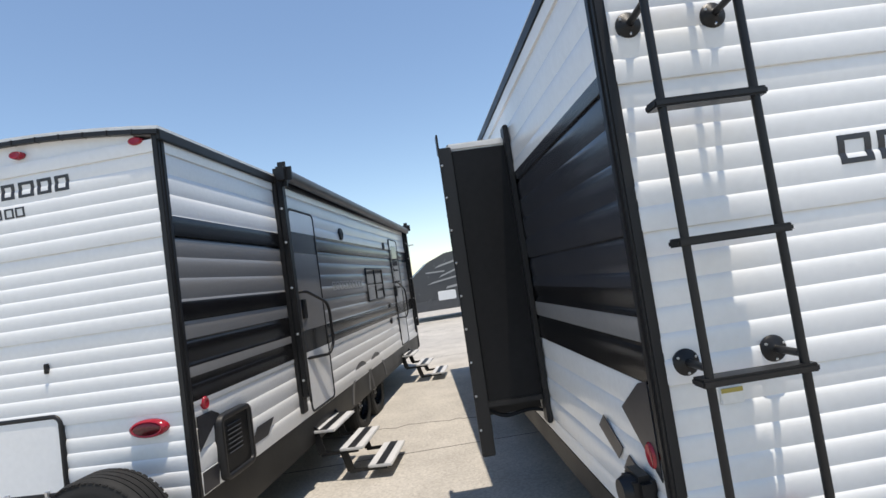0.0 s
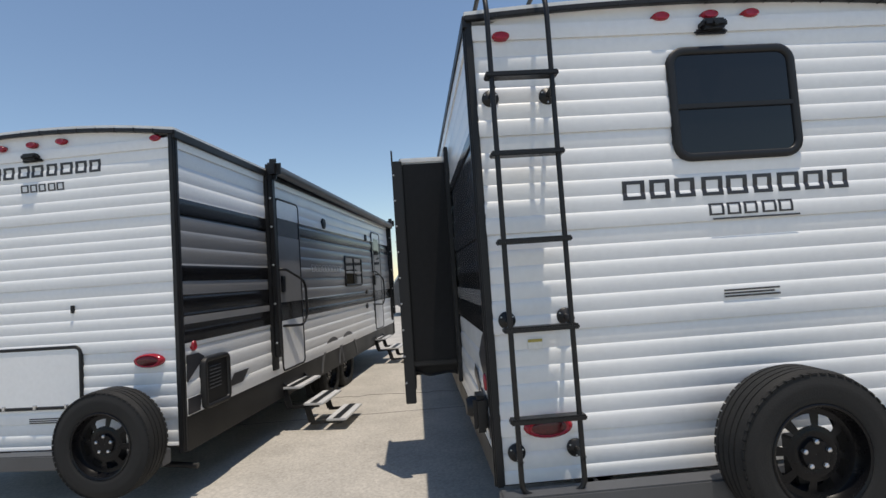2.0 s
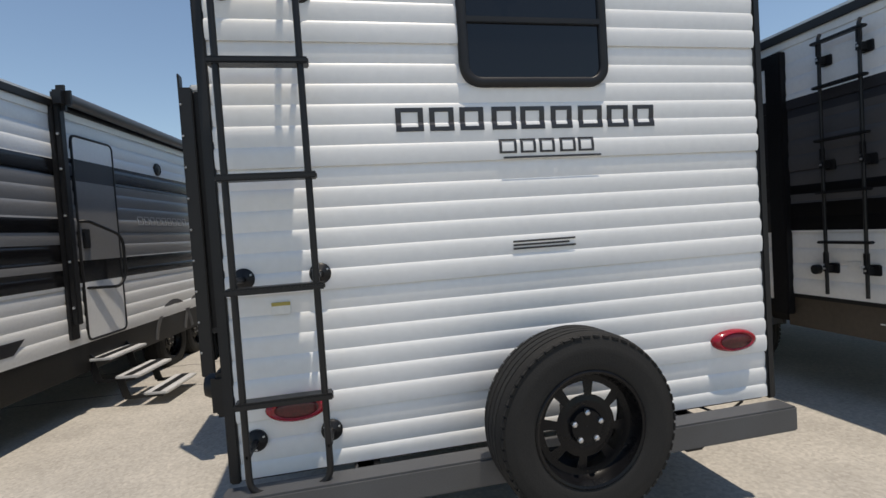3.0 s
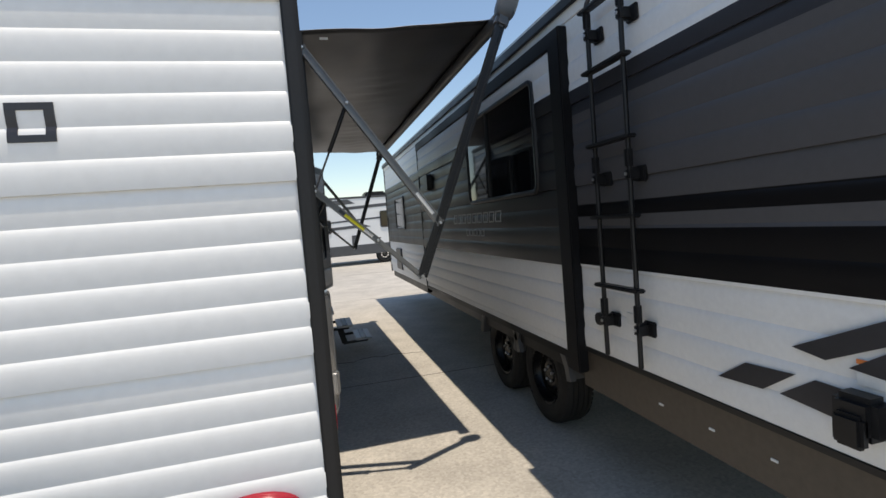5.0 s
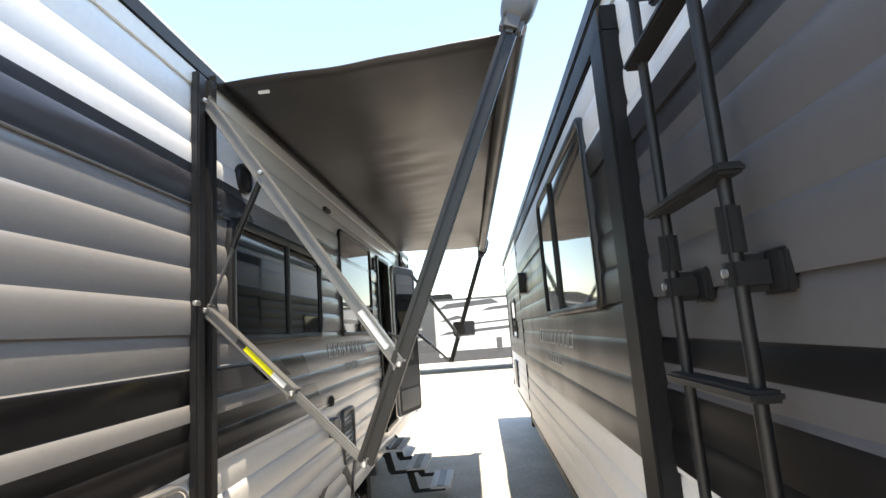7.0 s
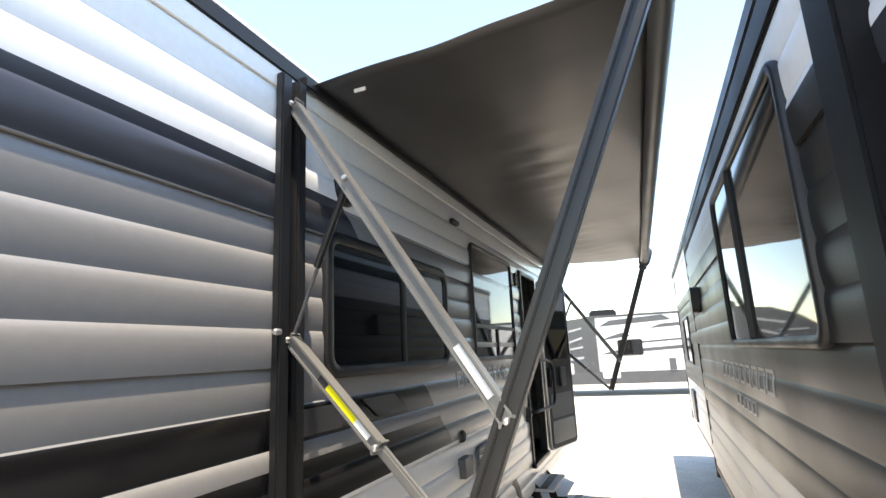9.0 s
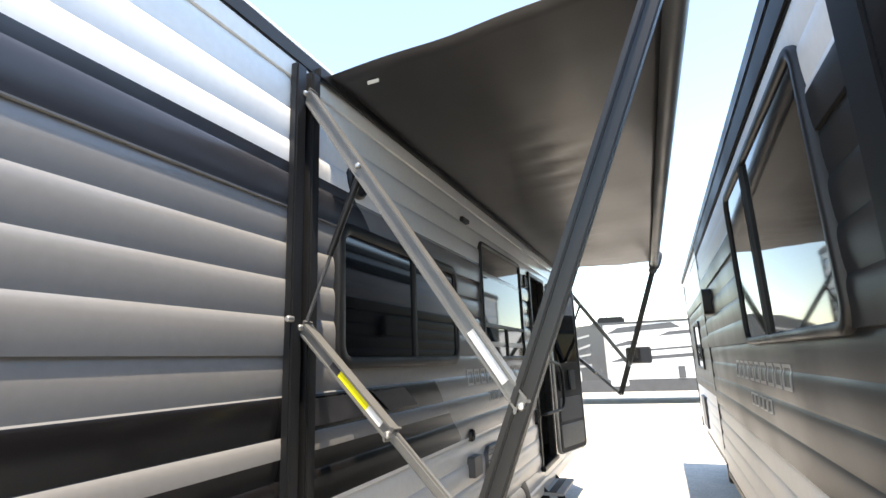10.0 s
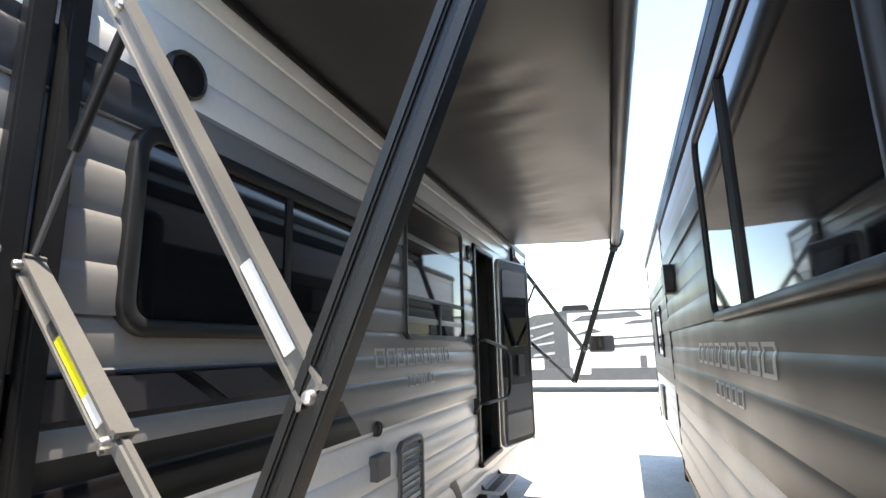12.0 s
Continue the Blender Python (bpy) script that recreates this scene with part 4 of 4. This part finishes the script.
def entry_door(parent, wall, u0, u1, z0, z1, mat, label):
    d = ring_frame("door", wall, u0, u1, z0, z1, 0.07, 0.022, 0, 0.03, M_TRIM, parent, label)
    plate("leaf", wall, u0 + 0.018, u1 - 0.018, z0 + 0.018, z1 - 0.018, 0.05, 0, 0.022, mat, d)
    plate("latch", wall, u0 + 0.05, u0 + 0.13, z0 + 0.85, z0 + 1.03, 0.012, 0.02, 0.045, M_BLACK, d)
    return d


entry_door(A, RIGHT, 1.71, 2.34, 0.56, 2.45, M_BAND_A, "closed entry door painted with the body bands")
e = entry_door(A, RIGHT, 5.86, 6.50, 0.56, 2.42, M_BAND_A, "closed entry door with a tall window")
plate("pane", RIGHT, 5.98, 6.38, 1.55, 2.3, 0.04, 0.022, 0.026, M_GLASS, e)
window(A, RIGHT, 4.12, 5.08, 1.42, 1.90, [(4.6, 1.44, 4.6, 1.88)], 0.05, 0.03, 0.03)
maker_mark(A, RIGHT, 2.71, 3.90, 1.64, 1.735, 9, M_SILVER, 0.0215, 0.015)
for u, z, r in ((3.24, 2.31, 0.075), (5.45, 2.27, 0.06), (5.31, 1.05, 0.05), (5.35, 1.30, 0.04)):
    round_speaker(A, RIGHT, u, z, r)
for u in (1.72, 5.78):
    tube("grab_handle", [(W, u, 1.66), (W + 0.08, u + 0.05, 1.66), (W + 0.12, u + 0.5, 1.52), (W + 0.12, u + 0.5, 1.12), (W + 0.1, u + 0.42, 1.02), (W, u, 1.05)], 0.015, M_BLACK, A, 0.12, 10, "black folding grab handle")
    entry_steps(A, W - 0.1, u, u + 0.62, [(W - 0.02, W + 0.2, 0.40), (W + 0.22, W + 0.44, 0.22), (W + 0.46, W + 0.68, 0.05)])
wa = new("awning")
wa.parent = A
tagged(wa, "rolled-up black awning against the wall")
bm = bmesh.new()
add_tube(bm, [(W + 0.10, 1.52, 2.72), (W + 0.10, 7.32, 2.66)], 0.055, 18)
finish("roller_tube", bm, M_STEEL, wa, 40)
for y in (1.52, 7.32):
    bm = bmesh.new()
    add_box(bm, (W + 0.012, y - 0.05, 0.62), (W + 0.05, y + 0.05, 2.68), 0.006)
    add_box(bm, (W + 0.05, y - 0.035, 0.75), (W + 0.10, y + 0.035, 2.68), 0.008)
    finish("folded_arm", bm, M_BLACK, wa, 40)
    bm = bmesh.new()
    add_box(bm, (W + 0.02, y - 0.06, 2.60), (W + 0.19, y + 0.06, 2.82), 0.05)
    finish("head_cap", bm, M_BLACK, wa, 50)
    bm = bmesh.new()
    for z in (0.9, 1.3, 1.7, 2.1, 2.4):
        lathe(bm, [(0.011, 0), (0.011, -0.012), (0.001, -0.016)], (W + 0.075, y - 0.036, z), "y", 10)
    finish("bolt", bm, M_ALU, wa, 40)
painted_blocks(A, RIGHT, [[(0.05, 0.80), (0.28, 0.96), (0.20, 1.0), (0.05, 1.0)], [(0.62, 0.64), (0.86, 0.64), (0.98, 0.74), (0.72, 0.74)], [(0.05, 0.56), (0.2, 0.56), (0.22, 0.68), (0.05, 0.68)]])
tube("drain_pipe", [(W - 0.3, 0.1, 0.26), (W - 0.3, 0.1, 0.20), (W + 0.02, 0.14, 0.16)], 0.022, M_BLACK, A, 0.03)

# ======== trailer C ========
CX, CR, LC = 4.0, -1.2, 10.2
C = trailer_shell("travel_trailer", "white and black banded travel trailer with side ladder and closed slide-out", pose(CX, 0, 0), W, LC, 0.36, 2.66)
CL = ((0, 0), (0, 1), (-1, 0))
CS = ((-0.05, 0), (0, 1), (-1, 0))
CBZ, CTZ = 0.62, 2.64
siding(C, CL, CR + 0.02, 1.40, CBZ, CTZ, M_BAND_C, ribs=4, amp=1.1)
siding(C, CL, 5.45, LC + CR - 0.02, CBZ - 0.1, CTZ, M_BAND_C, ribs=4, amp=1.1)
siding(C, CL, 1.40, 5.45, 2.53, CTZ, M_BAND_C, ribs=4, amp=1.1)
siding(C, ((W, 0), (0, 1), (1, 0)), CR + 0.02, LC + CR - 0.02, CBZ, CTZ, M_BAND_C, ribs=4, amp=1.1)
siding(C, ((0, CR), (1, 0), (0, -1)), 0.02, W - 0.02, CBZ - 0.1, CTZ - 0.02, M_WHITE)
siding(C, ((0, LC + CR), (1, 0), (0, 1)), 0.02, W - 0.02, CBZ, CTZ - 0.02, M_WHITE)
bm = bmesh.new()
for y in (CR, LC + CR):
    for x in (0, W):
        s = 1 if x == 0 else -1
        add_box(bm, (x - s * 0.02, y - 0.03, 0.5), (x + s * 0.03, y + 0.03, CTZ + 0.02), 0.006)
finish("corner_trim", bm, M_TRIM, C, 40)
roof(C, 0, W, CR, LC + CR, CTZ, 0.07)
box("skirt", (0.0, CR + 0.03, 0.36), (0.03, 1.36, 0.60), M_TAN, C, 0.006, "tan lower side panel")
box("skirt", (0.02, 1.38, 0.40), (0.05, LC + CR - 0.05, 0.53), M_SKIRT, C, 0.006, "black lower skirt")
bar("skirt_edge", (-0.008, CR + 0.03, 0.61), (-0.008, 1.34, 0.61), (1, 0, 0), 0.02, 0.03, M_TRIM, C)
box("floor_pan", (0.05, CR + 0.05, 0.38), (W - 0.05, LC + CR - 0.05, 0.42), M_SKIRT, C)
running_gear(C, 0.03, (2.02, 2.86), -1)
s = new("slide_out")
s.parent = C
tagged(s, "closed slide-out room with a black flange")
siding(s, CS, 1.42, 5.45, 0.57, 2.45, M_BAND_C, ribs=4, amp=1.1, back=0.04)
bm = bmesh.new()
for lo, hi in (((-0.068, 1.29, 0.46), (0.0, 1.435, 2.45)), ((-0.068, 1.29, 2.43), (0.0, 5.49, 2.53)), ((-0.066, 5.42, 0.46), (0.0, 5.48, 2.47)), ((-0.062, 1.32, 0.52), (0.0, 5.45, 0.58))):
    add_box(bm, lo, hi, 0.008)
finish("flange", bm, M_SLIDE, s, 40, "black slide-out flange")
window(s, CS, 1.67, 3.20, 1.575, 2.34, [(2.60, 1.61, 2.60, 2.31)], 0.08, 0.03, 0.035)
maker_mark(s, CS, 2.42, 3.86, 1.40, 1.495, 9, M_SILVER, 0.0215, 0.016)
maker_mark(s, CS, 2.85, 3.4, 1.28, 1.34, 5, M_SILVER, 0.0215, 0.010)
plate("porch_lamp", CS, 4.72, 4.92, 1.84, 2.04, 0.03, 0, 0.07, M_BLACK, s, "black box lamp")
window(C, CL, 7.0, 7.9, 1.35, 1.92, [], 0.06, 0.03, 0.03)
plate("vent", CL, 7.6, 8.1, 0.62, 1.0, 0.03, 0, 0.04, M_STEEL, C, "grey utility hatch")
round_speaker(C, CL, 5.6, 0.83, 0.03)
# side ladder with swivel brackets
ld = new("ladder")
ld.parent = C
tagged(ld, "black removable tubular side ladder in wall brackets")
for y in (0.67, 0.957):
    tube("rail", [(-0.075, y, 0.66), (-0.075, y, 2.50), (-0.06, y, 2.53)], 0.0125, M_BLACK, ld, 0.05)
    for z in (0.85, 1.60, 2.345):
        bm = bmesh.new()
        add_box(bm, (-0.03, y - 0.05, z - 0.04), (-0.008, y + 0.03, z + 0.035), 0.006)
        add_box(bm, (-0.098, y - 0.018, z - 0.035), (-0.02, y + 0.018, z + 0.03), 0.012)
        add_box(bm, (-0.098, y - 0.017, z + 0.02), (-0.055, y + 0.017, z + 0.13), 0.014)
        finish("bracket", bm, M_BLACK, ld, 40)
        bm = bmesh.new()
        lathe(bm, [(0.008, -0.097), (0.008, -0.103), (0.0005, -0.105)], (0, y - 0.004, z), "x", 10)
        finish("bolt", bm, M_ALU, ld)
for z in (2.47, 2.155, 1.775, 1.40, 1.04):
    bm = bmesh.new()
    add_box(bm, (-0.108, 0.625, z - 0.01), (-0.055, 1.002, z + 0.01), 0.006)
    finish("rung", bm, M_BLACK, ld, 40)
# small things on C's wall
plate("warning_label", CL, 0.76, 0.85, 0.84, 0.90, 0.004, 0.012, 0.018, M_LABEL, C, "white and yellow warning label", 0.001)
plate("cable_inlet", CL, 1.04, 1.11, 0.795, 0.865, 0.03, 0.01, 0.05, M_BLACK, C, "round black cable inlet")
plate("warning_label", CL, -0.40, -0.30, 0.86, 0.94, 0.003, 0.012, 0.019, M_LABEL, C, "white and orange warning label", 0.001)
plate("warning_label", CL, -0.40, -0.30, 0.925, 0.94, 0.002, 0.019, 0.0205, M_ORANGE, C, "", 0.0005)
bm = bmesh.new()
add_box(bm, (-0.10, -0.40, 0.72), (-0.01, -0.27, 0.85), 0.02)
add_box(bm, (-0.12, -0.38, 0.70), (-0.08, -0.29, 0.80), 0.012)
finish("power_inlet", bm, M_BLACK, C, 40, "black hinged power inlet cover")
for y in (0.3, 0.62, 0.0, -0.3):
    plate("reflector", ((0.0, 0), (0, 1), (-1, 0)), y, y + 0.03, 0.475, 0.485, 0.002, 0, 0.004, M_LABEL, C, "", 0.0005)
painted_blocks(C, CL, [[(0.243, 0.735), (0.033, 0.745), (-0.097, 0.834), (0.107, 0.823)], [(-0.036, 0.75), (-0.55, 0.70), (-0.66, 0.82), (-0.168, 0.835)], [(-0.278, 0.905), (-0.66, 0.87), (-0.66, 1.07), (-0.46, 1.02)], [(-0.206, 0.911), (-0.62, 1.10), (-0.50, 1.122), (-0.09, 0.93)]])

# ======== the trailer across the lot ========
far = new("travel_trailer")
far.matrix_world = pose(-0.7, 19.6, GZ, 0, 0, 4)
tagged(far, "white trailer with dark rounded nose parked across the lot", "travel trailer", "travel trailers in the row")
FX = 9.0
bm = bmesh.new()
nose = [(-0.6, 0.5), (-0.68, 0.9), (-0.55, 1.4), (-0.15, 1.95), (0.5, 2.45), (1.25, 2.75), (2.4, 2.85)]
for x0p, x1p, nm in ((0, 0, 0),):
    a = [bm.verts.new((x, 0, z)) for x, z in nose + [(2.4, 0.55)]]
    b = [bm.verts.new((x, 2.44, z)) for x, z in nose + [(2.4, 0.55)]]
    bm.faces.new(a)
    bm.faces.new(b)
    for i in range(len(a)):
        bm.faces.new((a[i], a[(i + 1) % len(a)], b[(i + 1) % len(a)], b[i]))
finish("nose", bm, material("dark_grey_gelcoat", (0.07, 0.072, 0.075), 0.25, 0, 0.1), far, 30, "dark grey rounded nose")
box("body", (2.4, 0, 0.62), (FX, 2.44, 2.82), material("white_gelcoat", (0.75, 0.75, 0.74), 0.25, 0, 0.05), far, 0.05, "white smooth body")
box("lower_panel", (-0.4, -0.012, 0.42), (FX, 2.4, 0.86), M_STEEL, far, 0.02, "grey lower panel")
box("roof_edge", (2.0, -0.02, 2.78), (FX, 2.46, 2.86), M_STEEL, far, 0.02)
for x0, x1, z0, z1 in ((2.5, 3.6, 1.95, 2.1), (2.5, 5.6, 1.45, 1.58), (4.2, 7.0, 2.3, 2.44), (3.4, 6.4, 1.78, 1.86), (2.5, 5.0, 2.45, 2.66)):
    bm = bmesh.new()
    q = [(x0, z0), (x1, z0 + 0.12), (x1 - 0.3, z1 + 0.1), (x0 + 0.4, z1)]
    a = [bm.verts.new((x, -0.008, z)) for x, z in q]
    b = [bm.verts.new((x, 0.01, z)) for x, z in q]
    bm.faces.new(a)
    bm.faces.new(b)
    for i in range(4):
        bm.faces.new((a[i], a[(i + 1) % 4], b[(i + 1) % 4], b[i]))
    finish("swoosh", bm, M_STEEL, far, 0, "dark painted swoosh")
FN = ((0, 0), (1, 0), (0, -1))
painted_blocks(far, FN, [[(0.9, 1.75), (1.9, 2.05), (1.9, 2.13), (1.0, 1.84)], [(0.75, 2.15), (1.9, 2.40), (1.9, 2.47), (0.95, 2.27)], [(0.35, 1.5), (1.9, 1.72), (1.9, 1.79), (0.6, 1.6)], [(1.1, 1.25), (1.9, 1.33), (1.9, 1.42), (1.2, 1.35)]], 0.012, M_SILVER)
plate("baggage_hatch", FN, 0.75, 1.5, 0.80, 1.18, 0.05, 0, 0.02, M_WHITE, far, "white baggage hatch")
small_print(far, FN, 0.35, 1.15, 1.95, 2.05, 1, M_SILVER, 0.012)
FS = ((0, 0), (1, 0), (0, -1))
window(far, FS, 3.1, 3.95, 1.38, 1.95, [], 0.08, 0.03, 0.04)
window(far, FS, 6.0, 7.2, 1.5, 2.2, [], 0.08, 0.03, 0.04)
plate("hatch", FS, 2.5, 3.1, 0.62, 1.2, 0.05, 0, 0.02, M_WHITE, far, "white baggage hatch")
plate("vent", FS, 4.75, 4.97, 0.85, 1.25, 0.02, 0, 0.03, M_STEEL, far)
bm = bmesh.new()
add_box(bm, (2.2, 0.8, 2.82), (3.2, 1.6, 3.12), 0.06)
add_box(bm, (2.35, 0.78, 2.9), (3.05, 1.62, 3.05), 0.02)
finish("air_conditioner", bm, M_SKIRT, far, 40, "black roof air conditioner")
bm = bmesh.new()
add_box(bm, (5.6, 0.8, 2.82), (6.5, 1.6, 3.08), 0.06)
finish("air_conditioner", bm, M_SKIRT, far, 40)
for x in (6.1, 6.95):
    wheel(far, "wheel", (x, 0.12, 0.36), "y", -1, 0.36)
bm = bmesh.new()
add_bar(bm, (0.2, 0.6, 0.5), (-1.3, 1.22, 0.48), (0, 0, 1), 0.1, 0.06, 0.01)
add_bar(bm, (0.2, 1.84, 0.5), (-1.3, 1.22, 0.48), (0, 0, 1), 0.1, 0.06, 0.01)
add_bar(bm, (-1.1, 1.22, 0.0), (-1.1, 1.22, 0.8), (1, 0, 0), 0.07, 0.07, 0.01)
finish("hitch", bm, M_BLACK, far, 40)

# far lamp pole
lp = new("street_lamp")
lp.location = (-1.55, 60, GZ)
tagged(lp, "tall pale metal lot lamp on a pole", "street lamp")
tube("pole", [(0, 0, 0), (0, 0, 6.3)], 0.09, M_ALU, lp)
bm = bmesh.new()
add_box(bm, (-0.9, -0.1, 6.25), (-0.25, 0.1, 6.4), 0.03)
add_box(bm, (0.25, -0.1, 6.25), (0.9, 0.1, 6.4), 0.03)
add_box(bm, (-0.5, -0.05, 6.2), (0.5, 0.05, 6.28), 0.02)
finish("lamp_head", bm, M_ALU, lp, 40)
